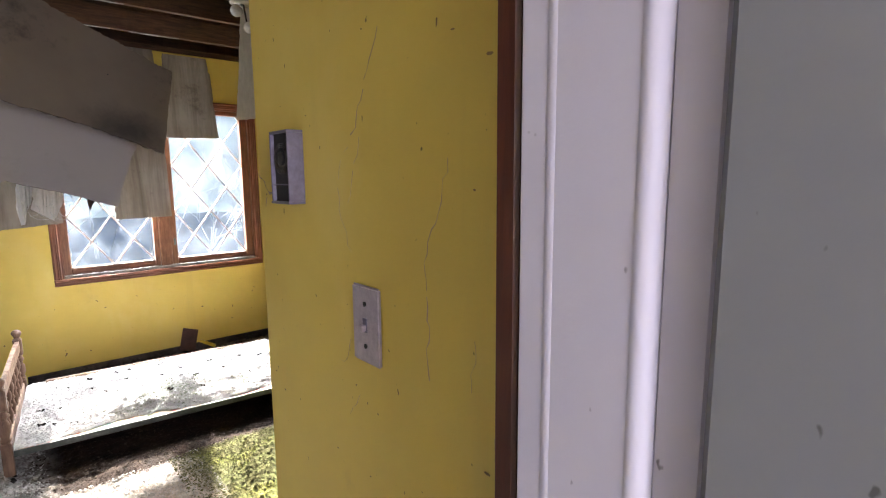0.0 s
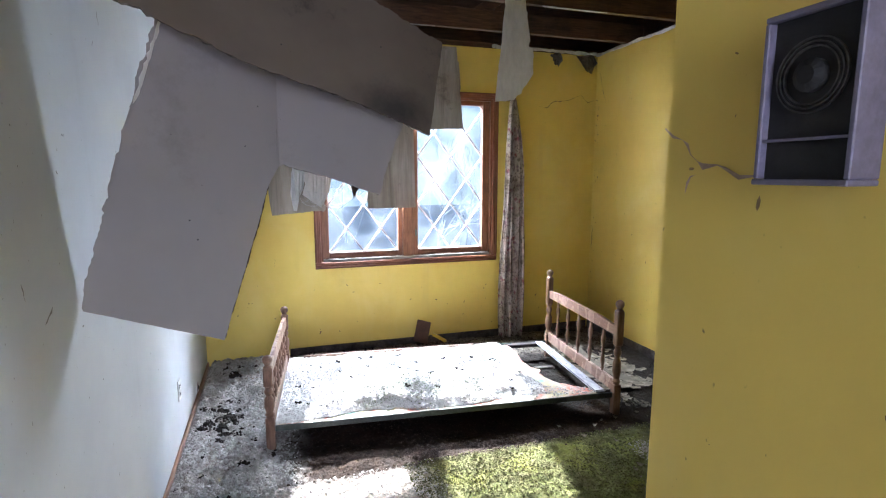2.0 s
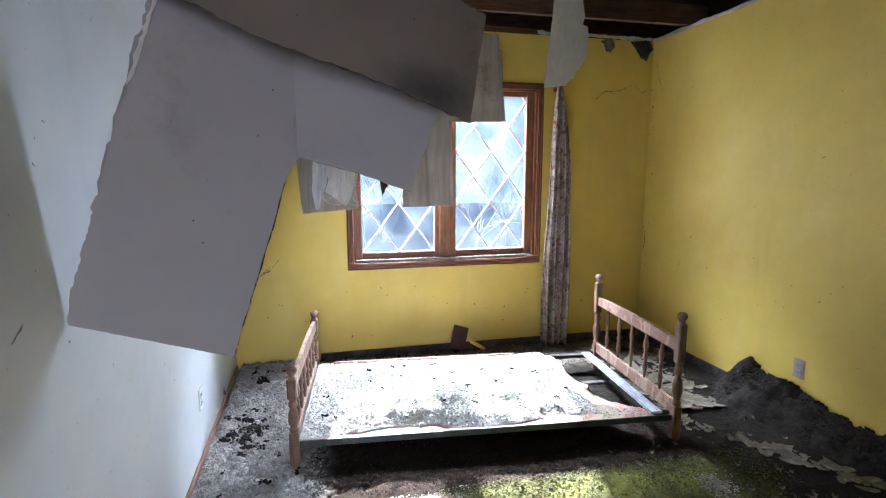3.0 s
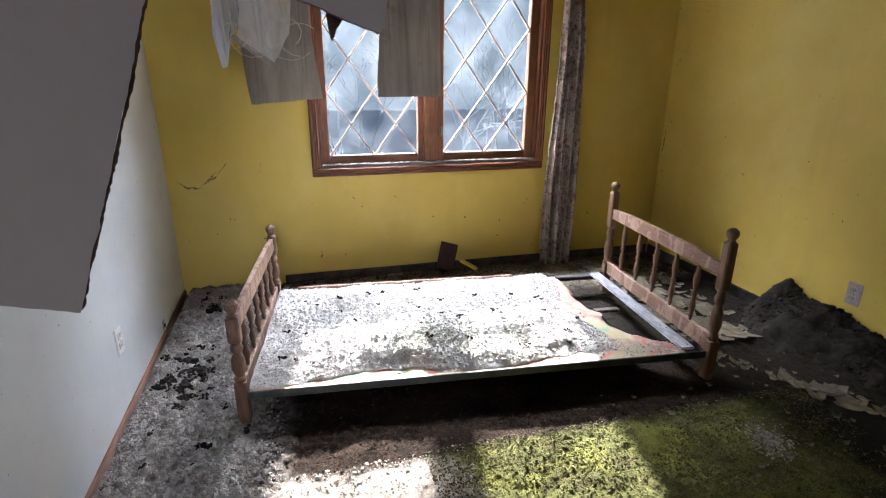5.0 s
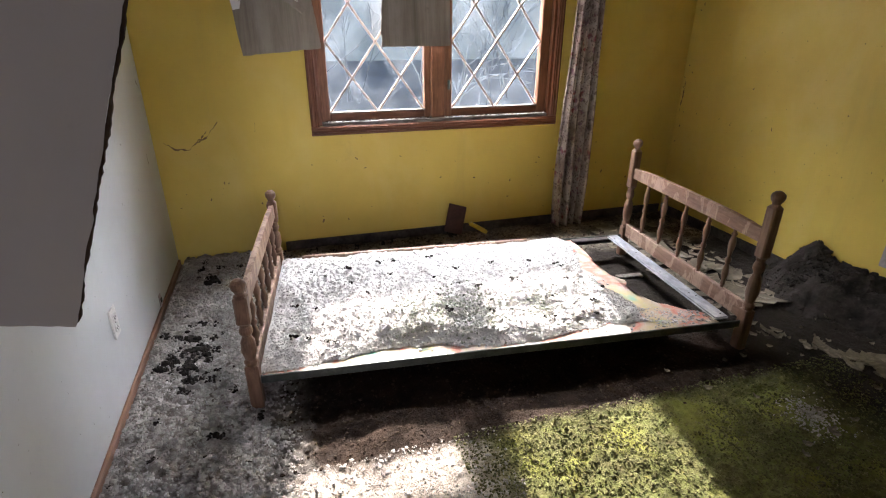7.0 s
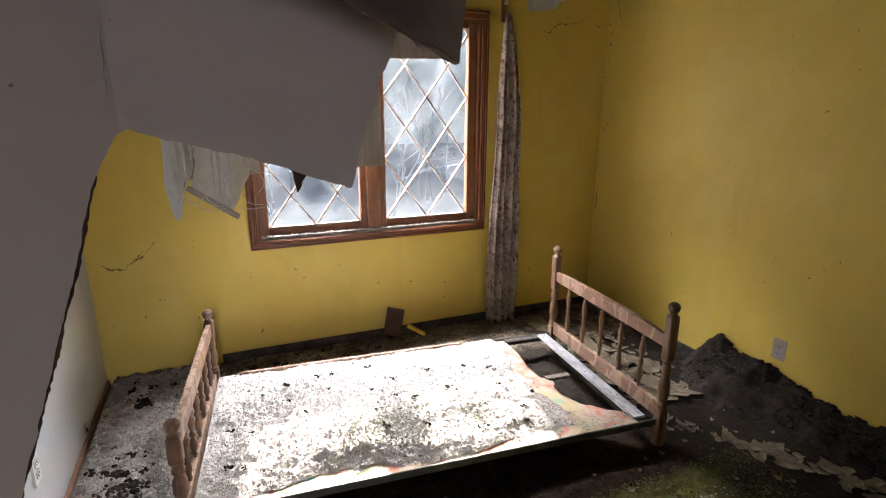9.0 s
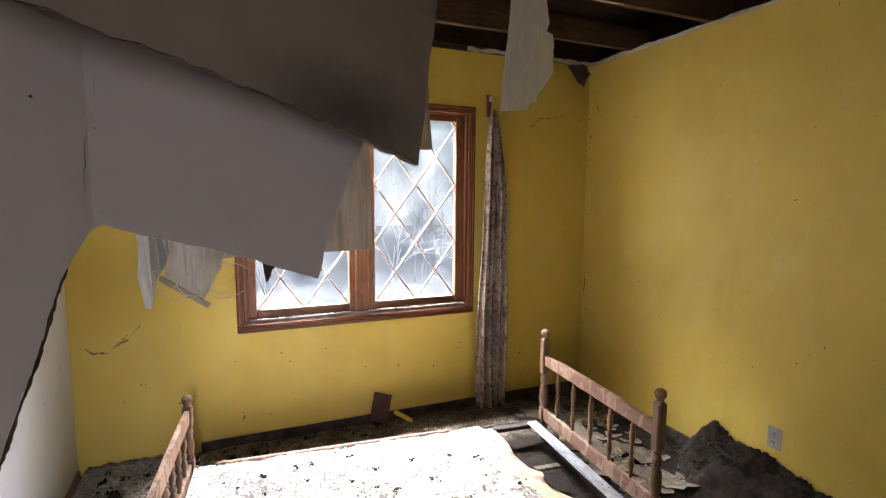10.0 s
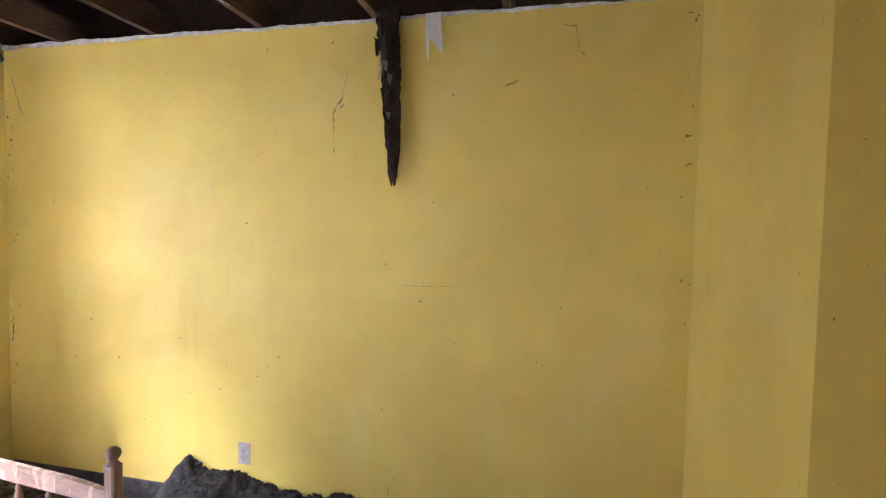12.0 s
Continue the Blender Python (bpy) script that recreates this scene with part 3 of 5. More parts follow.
def window():
    w = thing("window_1", "dirty twin casement window with stained frame and diamond leading", "window", kind="structure")
    y = FAR
    # moulded casing: a flat and two stepped beads on each side
    for lo, hi, mat in (((0.316, 0.700), (1.846, 0.752), TRIM_FLAT), ((0.316, 2.046), (1.846, 2.098), TRIM_FLAT),
                        ((0.316, 0.752), (0.366, 2.046), TRIM), ((1.796, 0.752), (1.846, 2.046), TRIM)):
        bm = box((lo[0], y - 0.014, lo[1]), (hi[0], y - 0.001, hi[1]), 0.004)
        wide = hi[0] - lo[0] > hi[1] - lo[1]
        for a, b, d in ((0.12, 0.34, 0.021), (0.55, 0.68, 0.018), (0.78, 0.9, 0.018)):
            if wide:
                p, q = (1 - b, 1 - a) if lo[1] > 1.5 else (a, b)
                box((lo[0] + 0.006, y - d, lo[1] + p * 0.052), (hi[0] - 0.006, y - 0.012, lo[1] + q * 0.052), 0.003, bm)
            else:
                p, q = (a, b) if lo[0] < 1 else (1 - b, 1 - a)
                box((lo[0] + p * 0.05, y - d, lo[1]), (lo[0] + q * 0.05, y - 0.012, hi[1]), 0.003, bm)
        part("casing", bm, mat, w, "reddish brown moulded casing")
    part("jamb", box((0.362, y, 0.752), (0.380, y + 0.13, 2.05), 0.002), TRIM, w)
    part("jamb", box((1.782, y, 0.752), (1.800, y + 0.13, 2.05), 0.002), TRIM, w)
    part("head_jamb", box((0.380, y, 2.034), (1.782, y + 0.13, 2.052), 0.002), TRIM_FLAT, w)
    part("window_sill", box((0.380, y - 0.004, 0.750), (1.782, y + 0.13, 0.772), 0.003), SILL_DIRT, w, "sill with flaking pale paint and grime")
    part("mullion", box((1.022, y + 0.005, 0.772), (1.108, y + 0.12, 2.034), 0.006), SASH, w, "weathered reddish brown mullion")
    for left, right, w0, w1 in ((0.380, 1.022, 0.050, 0.036), (1.108, 1.782, 0.047, 0.060)):
        s = part("sash", box((left, y + 0.03, 0.772), (left + w0, y + 0.075, 2.034), 0.004), SASH, w, "weathered brown casement sash")
        bm = box((right - w1, y + 0.03, 0.772), (right, y + 0.075, 2.034), 0.004)
        part("stile", bm, SASH, s)
        part("sash_rail", box((left + w0, y + 0.03, 0.772), (right - w1, y + 0.075, 0.815), 0.004), TRIM_FLAT, s)
        part("sash_rail", box((left + w0, y + 0.03, 1.998), (right - w1, y + 0.075, 2.034), 0.004), TRIM_FLAT, s)
        gx0, gx1, gz0, gz1 = left + w0, right - w1, 0.815, 1.998
        pane = part("pane", box((gx0, y + 0.052, gz0), (gx1, y + 0.056, gz1)), PANE, s, "misted pane with dried droplets")
        pane.visible_shadow = False
        part("putty", box((gx0, y + 0.03, gz0), (gx1, y + 0.05, gz0 + 0.008)), SILL_DIRT, s, "pale flaking putty line")
        dw = (gx1 - gx0) / 2
        slope = 0.382 / dw
        for sign in (1, -1):
            for k in range(-5, 5):
                # lines z = gz0 + sign * slope * (x - start), clipped to the pane
                start = gx0 + k * dw if sign > 0 else gx1 - k * dw
                xs = sorted((start, start + sign * (gz1 - gz0) / slope))
                xa, xb = max(xs[0], gx0), min(xs[1], gx1)
                if xb - xa < 0.02:
                    continue
                za, zb = gz0 + sign * slope * (xa - start), gz0 + sign * slope * (xb - start)
                part("muntin", bar((xa, y + 0.045, za), (xb, y + 0.045, zb), 0.011, 0.012), SILL_PALE, s, "thin pale diagonal glazing bar")
    part("sash_lock", box((1.128, y + 0.012, 0.93), (1.14, y + 0.032, 0.985), 0.003), METAL, w, "small metal casement lock")
    return w


def sill_litter():
    rng = np.random.default_rng(55)
    for material, count, label in ((CRUST, 260, "white flakes of old paint along the sill"), (CLOD, 420, "black crumbs of grime along the sill")):
        xs = rng.uniform(0.40, 1.77, count)
        xs = xs[(xs < 1.02) | (xs > 1.11)]
        places = [(x, FAR + rng.uniform(0.0, 0.028), 0.774) for x in xs]
        tagged(lumps("sill_litter", places, rng.uniform(0.002, 0.006, len(places)), material, 56, 0.35), label, "litter", kind="stuff")


sill_litter()
SILL_PALE = plain("weathered_bar", (0.50, 0.40, 0.34), (0.72, 0.63, 0.57), 10, 0.55, 80, 0.2)
window()


def entry_frame():
    """The door frame one walks through: stained casing towards the room, white jamb towards the hall."""
    x = 0.338
    d = thing("door_1", "white door frame with a dark stained casing on the room side", "door frame", kind="structure")
    part("door_casing", box((x + 0.002, 0.390, 0), (SWITCH_X - 0.001, 0.412, 2.13), 0.003), SHADED_TRIM, d, "dark reddish brown door casing")
    part("door_casing", box((-0.435, 0.390, 2.06), (x + 0.001, 0.412, 2.13), 0.003), TRIM_FLAT, d)
    part("jamb", box((x, 0.290, 0), (SWITCH_X - 0.001, 0.388, 2.13), 0.004, None, None, 2), DOOR_WHITE, d, "scuffed lilac white painted jamb")
    part("head_jamb", box((-0.435, 0.290, 2.06), (x - 0.001, 0.388, 2.13), 0.004), DOOR_WHITE, d)
    part("door_stop", box((x + 0.012, 0.258, 0), (SWITCH_X - 0.001, 0.2895, 2.13), 0.003), DOOR_WHITE, d, "recessed white rebate")
    for y, r in ((0.360, 0.012), (0.2965, 0.010)):
        bm = bmesh.new()
        bmesh.ops.create_cone(bm, cap_ends=True, segments=14, radius1=r, radius2=r, depth=2.06)
        for v in bm.verts:
            v.co += Vector((x + r - 0.0008, y, 1.03))
        part("moulding", bm, DOOR_WHITE, d, "raised white moulding bead", True)
    leaf = part("door_leaf", box((x - 0.002, -0.48, 0.01), (x + 0.033, 0.255, 2.03), 0.004), SHADED_LEAF, d, "open grey white door leaf folded back")
    part("knob", lathe([(0.012, 0), (0.012, 0.02), (0.026, 0.035), (0.027, 0.05), (0.012, 0.062)], None, (0, 0, 0), 16), METAL, leaf, "dull door knob", True).matrix_basis = pose(x - 0.002, -0.42, 0.95, 0, -90)
    return d


# darker copy of the window's stained trim, shade put into its colour
SHADED_TRIM = wood("shaded_door_trim", (0.035, 0.008, 0.004), (0.085, 0.02, 0.009), 0.45, (6, 6, 0.6))
# leaf grey lowered so the colour carries the dimness on it
SHADED_LEAF = painted_wall("shaded_leaf_paint", (0.22, 0.22, 0.235), (0.17, 0.17, 0.185), (0.20, 0.20, 0.19), 0.76)
entry_frame()


def floor():
    """One uneven sheet of rotten carpet and rubble over the slab."""
    x0, x1, y0, y1, step = -0.47, 2.78, 1.3, 4.735, 0.0095
    nx, ny = int((x1 - x0) / step), int((y1 - y0) / step)
    verts, faces = [], []
    for j in range(ny + 1):
        for i in range(nx + 1):
            x, y = x0 + (x1 - x0) * i / nx, y0 + (y1 - y0) * j / ny
            verts.append((x, y, floor_height(x, y)))
    for j in range(ny):
        for i in range(nx):
            a = j * (nx + 1) + i
            faces.append((a, a + 1, a + nx + 2, a + nx + 1))
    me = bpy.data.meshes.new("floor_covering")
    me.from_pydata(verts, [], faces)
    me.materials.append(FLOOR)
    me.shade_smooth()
    tagged(new("floor_covering", me), "rotten mossy carpet with shade-darkened mud and white insulation crumbs", "floor", kind="structure")
    structure("floor", box((-0.6, DEEP_Y, -0.12), (RIGHT + 0.1, FAR + 0.1, 0.0)), FLOOR, "bare stained floor slab under the rubble", "floor")


floor()

# ---- outside ----
SNOW.node_tree.nodes["Principled BSDF"].inputs["Specular IOR Level"].default_value = 0.0
structure("ground", box((-60, 4.95, -0.9), (60, 40, -0.6)), SNOW, "pale wintry ground outside the window", "ground")
bm = bmesh.new()
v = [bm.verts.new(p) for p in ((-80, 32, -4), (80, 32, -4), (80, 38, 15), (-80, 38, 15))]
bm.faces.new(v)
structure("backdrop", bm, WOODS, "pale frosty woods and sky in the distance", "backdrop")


TWIG = plain("frosted_twigs", (0.05, 0.056, 0.065), (0.12, 0.132, 0.148), 3, 0.9, 20, 0.3)


def bare_shrub(x, y, tall, seed):
    """A leafless shrub: a few stems that fork again and again into thin twigs."""
    rng = random.Random(seed)
    verts, faces = [], []

    def limb(a, way, long, thick, depth):
        b = a + way * long
        side = way.cross(Vector((0.3, 1, 0.2))).normalized()
        other = way.cross(side)
        base = len(verts)
        for p, r in ((a, thick), (b, thick * 0.6)):
            for k in range(3):
                t = 2.094 * k
                verts.append(p + (side * math.cos(t) + other * math.sin(t)) * r)
        for k in range(3):
            q = (k + 1) % 3
            faces.append((base + k, base + q, base + 3 + q, base + 3 + k))
        if depth:
            for _ in range(3 if depth > 1 else 4):
                turn = Vector((rng.gauss(0, 0.5), rng.gauss(0, 0.4), rng.gauss(0.12, 0.4)))
                limb(a.lerp(b, rng.uniform(0.55, 1.0)), (way + turn).normalized(), long * rng.uniform(0.5, 0.8), thick * 0.55, depth - 1)

    for _ in range(3):
        limb(Vector((rng.gauss(0, 0.15), rng.gauss(0, 0.15), 0)), Vector((rng.gauss(0, 0.25), rng.gauss(0, 0.25), 1)).normalized(), tall * rng.uniform(0.35, 0.5), 0.022, 4)
    me = bpy.data.meshes.new("branches")
    me.from_pydata(verts, [], faces)
    me.materials.append(TWIG)
    shrub = thing("bare_shrub", "leafless frosty shrub standing outside the window", "shrub", pose(x, y, -0.6), "bare shrubs outside")
    branches = new("branches", me)
    branches.parent = shrub


for k, (x, y, tall) in enumerate(((-0.9, 11.0, 2.7), (1.0, 12.5, 3.2), (2.9, 10.5, 2.6), (4.6, 13.0, 3.4), (2.0, 16.0, 3.6), (-2.6, 14.5, 3.4), (6.4, 15.5, 3.6))):
    bare_shrub(x, y, tall, 90 + k)


# ---- hanging boards ----
def hanging_boards():
    rng = random.Random(11)
    hinge = 0.08
    grey = lambda x, z: (x, 2.503 + 0.495 * min(x, hinge) + 0.06 * max(0.0, x - hinge), z)
    line = [(-0.218, 1.936, 0.004), (-0.272, 1.759, 0.0045), (-0.351, 1.48, 0.005), (-0.391, 1.315, 0.003), (-0.442, 1.144, 0.0025), (-0.45, 1.069, 0.0008), (-0.118, 0.902, 0.0012), (-0.08, 1.02, 0.0016),
            (-0.04, 1.14, 0.0016), (-0.002, 1.255, 0.0014), (0.042, 1.405, 0.0012), (0.076, 1.464, 0.0008), (0.094, 1.473, 0.0012), (0.135, 1.457, 0.0014), (0.27, 1.42, 0.0014), (0.427, 1.363, 0.002), (0.452, 1.455, 0.0025), (0.515, 1.614, 0.001), (0.563, 1.772, 0.0)]
    b = thing("hanging_plasterboard", "large grey plasterboard sheet hanging from the collapsed ceiling", "plasterboard")
    part("board", torn_sheet(ragged(line, 0.009, 0.003, rng), grey, 0.0125, (-0.3, 0.95, 0), None, hinge), [GREY_BOARD, EDGE], b)
    flap = [(-0.212, 1.918, 0.002), (-0.246, 1.815, 0.006), (-0.284, 1.691, 0.007), (-0.303, 1.634, 0.004), (-0.277, 1.691, 0.002), (-0.235, 1.824, 0.002)]
    part("paper_flap", torn_sheet(ragged(flap, 0.014, 0.003, rng), lambda x, z: Vector(grey(x, z)) + Vector((0, -0.004, 0)), 0.002, (0, 1, 0)), [PAPER, CRUST], b, "peeling paper edge")
    inner = [(-0.120, 0.905), (-0.082, 1.02), (-0.042, 1.14), (-0.004, 1.255), (0.040, 1.405)]
    outer = [(x + 0.0045, z + 0.001) for x, z in inner]
    crumbs = [(*p, 0.0005) for p in inner] + [(*p, 0.0016) for p in outer[::-1]]
    part("broken_edge", torn_sheet(ragged(crumbs, 0.007, 0.003, rng), lambda x, z: Vector(grey(x, z)) + Vector((0, 0.004, 0)), 0.006, (0, 1, 0)), [FELT, FELT], b, "dark crumbling edge of torn gypsum")
    for x, z in ((0.02, 1.659), (-0.19, 1.3), (-0.172, 1.239)):
        part("nail_head", lathe([(0.0026, 0), (0.002, 0.0015)], None, (0, 0, 0), 8), BLACK, b, "dark nail head").matrix_basis = Matrix.Translation(grey(x, z)) @ pose(0, 0, 0, 90, 0, 18)
    part("seam", crack([(0.095, 1.699), (0.075, 1.601), (0.069, 1.501)], 0.0006, lambda x, z, d: Vector(grey(x, z)) + Vector((0.3, -0.95, 0)) * (0.0012 + d), 3), EDGE, b, "faint dark seam")
    n = Vector((-0.2945, 0.9268, -0.2333))
    d = n.dot(Vector((0.663, 2.548, 1.911)))
    brown = lambda x, z: (x, (d - n.x * x - n.z * z) / n.y, z)
    line = [(0.664, 1.911, 0.0015), (0.583, 1.574, 0.0025), (0.306, 1.676, 0.003), (0.036, 1.745, 0.004), (-0.22, 1.848, 0.006),
            (-0.343, 1.897, 0.007), (-0.442, 1.915, 0.004), (-0.448, 2.36, 0.003), (-0.30, 2.33, 0.003), (0.17, 2.115, 0.004)]
    b = thing("fallen_plasterboard", "mildewed brown plasterboard strip slanting down from the ceiling", "plasterboard")
    part("board", torn_sheet(ragged(line, 0.009, 0.004, rng), brown, 0.0125, (-0.2, 0.95, -0.1)), [BROWN_BOARD, EDGE], b)
    crust = [(-0.22, 1.842, 0.004), (0.036, 1.740, 0.004), (0.306, 1.670, 0.004), (0.57, 1.578, 0.0), (0.56, 1.592, 0.003), (0.30, 1.686, 0.004), (0.03, 1.758, 0.004), (-0.22, 1.860, 0.0)]
    part("broken_edge", torn_sheet(ragged(crust, 0.014, 0.003, rng), lambda x, z: Vector(brown(x, z)) + Vector((0.002, -0.005, 0)), 0.006, (0, 1, 0)), [BROWN_BOARD, FELT], b, "crumbling dark lower edge")
    for x, z in ((0.10, 1.82), (0.42, 1.86), (-0.10, 1.95), (-0.1, 2.05)):
        part("nail_head", lathe([(0.0026, 0), (0.002, 0.0015)], None, (0, 0, 0), 8), BLACK, b, "dark nail head").matrix_basis = Matrix.Translation(brown(x, z)) @ pose(0, 0, 0, 90, 0, 18)
    # three narrower boards that hang before the window
    for line, y in (([(1.11, 1.79, 0.002), (1.522, 1.803, 0.003), (1.495, 2.10, 0.008), (1.47, 2.44, 0.0), (1.15, 2.44, 0.004)], 4.695),
                    ([(0.714, 1.174, 0.002), (1.098, 1.178, 0.003), (1.078, 1.9, 0.004), (1.06, 2.44, 0.0), (0.80, 2.44, 0.004)], 4.62),
                    ([(0.014, 1.135, 0.003), (0.402, 1.168, 0.003), (0.36, 1.5, 0.004), (0.30, 2.44, 0.0), (-0.08, 2.44, 0.004)], 4.66)):
        b = thing("torn_ceiling_board", "stained brown strip of ceiling board hanging before the window", "plasterboard", group="torn ceiling boards")
        part("board", torn_sheet(ragged(line, 0.02, 0.003, rng), lambda u, v: (u, y + 0.04 * (v - 1.5) ** 2 * (v > 1.5), v), 0.0125, (0, 1, 0)), [STRIP_BOARD, EDGE], b)


hanging_boards()


# ---- bed ----
BED = pose(-0.022, 3.32, 0, 0, 0, -5.3)
LONG, ACROSS = 1.965, 0.98


def post(top, square_top):
    """A square post with a turned neck and a ball finial."""
    bm = box((-0.0225, -0.0225, 0), (0.0225, 0.0225, 0.205), 0.004)
    n0, n1 = 0.205, square_top
    rings = [(0.020, 0.0), (0.024, 0.012), (0.017, 0.022), (0.026, 0.05), (0.024, 0.085), (0.014, 0.105), (0.022, 0.118), (0.022, 0.128), (0.016, 0.14), (0.021, 0.15)]
    lathe([(r, z / 0.15 * (n1 - n0)) for r, z in rings], bm, (0, 0, n0))
    box((-0.0225, -0.0225, n1), (0.0225, 0.0225, top - 0.062), 0.006, bm)
    lathe([(0.022, 0), (0.014, 0.008), (0.016, 0.014), (0.0235, 0.026), (0.026, 0.038), (0.024, 0.048), (0.014, 0.058), (0.003, 0.062)], bm, (0, 0, top - 0.062))
    return bm


def spindle(height):
    rings = [(0.007, 0), (0.007, 0.05), (0.0115, 0.075), (0.008, 0.11), (0.013, 0.19), (0.015, 0.27), (0.0105, 0.36), (0.007, 0.42), (0.0125, 0.455), (0.0125, 0.50),
             (0.007, 0.535), (0.0105, 0.61), (0.0145, 0.71), (0.0145, 0.79), (0.0085, 0.88), (0.0125, 0.915), (0.007, 0.95), (0.007, 1)]
    return lathe([(r, z * height) for r, z in rings], None, (0, 0, 0), 10)


def scalloped_rail(z0, z1, arch, x):
    """A board across the bed whose upper edge steps and arches."""
    bm = bmesh.new()
    n = 40
    up, down = [], []
    for i in range(n + 1):
        s = i / n
        t = min(s, 1 - s)
        lift = 0 if t < 0.07 else arch * min(1.0, 0.35 + 0.55 * min(1.0, (t - 0.07) / 0.13) + 0.1 * (t - 0.2) / 0.3)
        up.append((0.022 + s * (ACROSS - 0.044), z1 + lift))
        down.append((0.022 + s * (ACROSS - 0.044), z0))
    ring = up + down[::-1]
    a, b = [bm.verts.new((x - 0.011, *p)) for p in ring], [bm.verts.new((x + 0.011, *p)) for p in ring]
    f = [bm.faces.new(a), bm.faces.new(b[::-1])]
    for i in range(len(ring)):
        bm.faces.new((a[i], b[i], b[(i + 1) % len(ring)], a[(i + 1) % len(ring)]))
    bmesh.ops.triangulate(bm, faces=f)
    return bm


def bed():
    b = thing("bed", "old wooden spindle bed frame with debris covered base", "bed", BED)
    for x, top, sq, rail0, rail1, arch, low0, low1, name in (
            (0.0, 0.535, 0.37, 0.40, 0.462, 0.010, 0.12, 0.19, "footboard"), (LONG, 0.715, 0.44, 0.498, 0.554, 0.012, 0.15, 0.225, "headboard")):
        board = part(name, scalloped_rail(rail0, rail1, arch, x), BED_RAIL_WOOD, b, "scalloped wooden top rail with water stains")
        part("lower_rail", box((x - 0.011, 0.022, low0), (x + 0.011, ACROSS - 0.022, low1), 0.003), BED_RAIL_WOOD, board)
        for yy in (0.0, ACROSS):
            p = part("post", post(top, sq), BED_WOOD, board, "turned wooden post with ball finial")
            p.location = (x, yy, 0)
        n = 5 if x else 6
        for i in range(n):
            s = part("spindle", spindle(rail0 - low1 + 0.004), BED_WOOD, board, "", True)
            s.location = (x, ACROSS * (i + 1) / (n + 1), low1 - 0.002)
    for yy, sgn in ((0.0, 1), (ACROSS, -1)):
        bm = box((0.022, yy - 0.004, 0.120), (LONG - 0.02, yy + 0.004, 0.153), 0.002)
        box((0.022, min(yy, yy + sgn * 0.035), 0.1205), (LONG - 0.02, max(yy, yy + sgn * 0.035), 0.1245), 0, bm)
        part("side_rail", bm, RAIL, b, "dark grey green metal side rail")
    rng = random.Random(4)
    line = [(0.03, 0.006, 0.0), (1.86, 0.006, 0.002), (1.84, 0.10, 0.004), (1.79, 0.13, 0.006), (1.69, 0.22, 0.006), (1.64, 0.29, 0.006), (1.63, 0.37, 0.006), (1.665, 0.42, 0.005), (1.67, 0.45, 0.006), (1.63, 0.50, 0.006), (1.61, 0.60, 0.006), (1.63, 0.85, 0.004), (1.63, 0.965, 0.001), (0.03, 0.965, 0.0)]
    part("bed_base", torn_sheet(ragged(line, 0.02, 0.003, rng), lambda u, v: (u, v, 0.145), 0.016, (0, 0, -1)), [MATTRESS, BASE_DARK], b, "printed ticking base with a torn end")
    for yy in (0.30, 0.62):
        part("cross_slat", box((0.03, yy, 0.10), (1.56, yy + 0.06, 0.118), 0.003), BASE_DARK, b)
    slat = part("head_slat", box((1.838, 0.02, 0.150), (1.908, 0.955, 0.163), 0.006, None, None, 2), SLAT_WHITE, b, "whitish stained slat with screw holes")
    for yy in (0.05, 0.21, 0.24, 0.46, 0.70, 0.90):
        part("screw_hole", lathe([(0.0045, 0), (0.003, 0.0012)], None, (1.873 + 0.015 * math.sin(40 * yy), yy, 0.163), 8), BLACK, slat)
    part("far_strip", box((0.12, 0.955, 0.150), (1.35, 0.972, 0.176), 0.003), BED_RAIL_WOOD, b, "loose wooden strip along the bed edge")
    part("loose_block", box((1.66, 0.49, 0.120), (1.80, 0.525, 0.136), 0.003), EDGE, b, "grey broken block in the torn end")
    part("end_frame", box((1.62, 0.93, 0.125), (1.86, 0.975, 0.150), 0.003), BASE_DARK, b)
    return b


bed()


def bed_height(u, v):
    """How high the insulation lies on the bed, in the bed's own axes."""
    edge = min(u / 0.06, (1.545 - u + 0.035 * math.sin(9 * v) + 0.03 * noise.noise(Vector((v * 12, 3, 1)))) / 0.10,
               (v - 0.05 + 0.03 * math.sin(7 * u + 1) + 0.02 * noise.noise(Vector((u * 14, 5, 2)))) / 0.08, (0.985 - v) / 0.06, 1.0)
    if edge <= 0:
        return -1.0
    h = 0.030 + 0.030 * noise.fractal(Vector((u * 3.5, v * 3.5, 7)), 1.0, 2.0, 3) + 0.012 * noise.noise(Vector((u * 16, v * 16, 4))) + 0.006 * noise.noise(Vector((u * 45, v * 45, 1)))
    h += 0.007 * nodules(u, v, 0.026, 1.0) + 0.004 * nodules(u, v, 0.012, 2.0)
    for cu, cv, r, d in ((1.11, 0.24, 0.075, 0.055), (1.16, 0.19, 0.05, 0.03), (0.30, 0.42, 0.05, 0.018), (1.32, 0.32, 0.05, 0.024), (0.80, 0.40, 0.06, 0.024), (1.34, 0.80, 0.07, 0.02)):
        h -= d * math.exp(-((u - cu) ** 2 + (v - cv) ** 2) / r ** 2)
    h += 0.022 * math.exp(-((u - 0.73) ** 2 / 0.05 + (v - 0.27) ** 2 / 0.02))
    return max(h, 0.003) * min(1.0, edge) ** 0.8


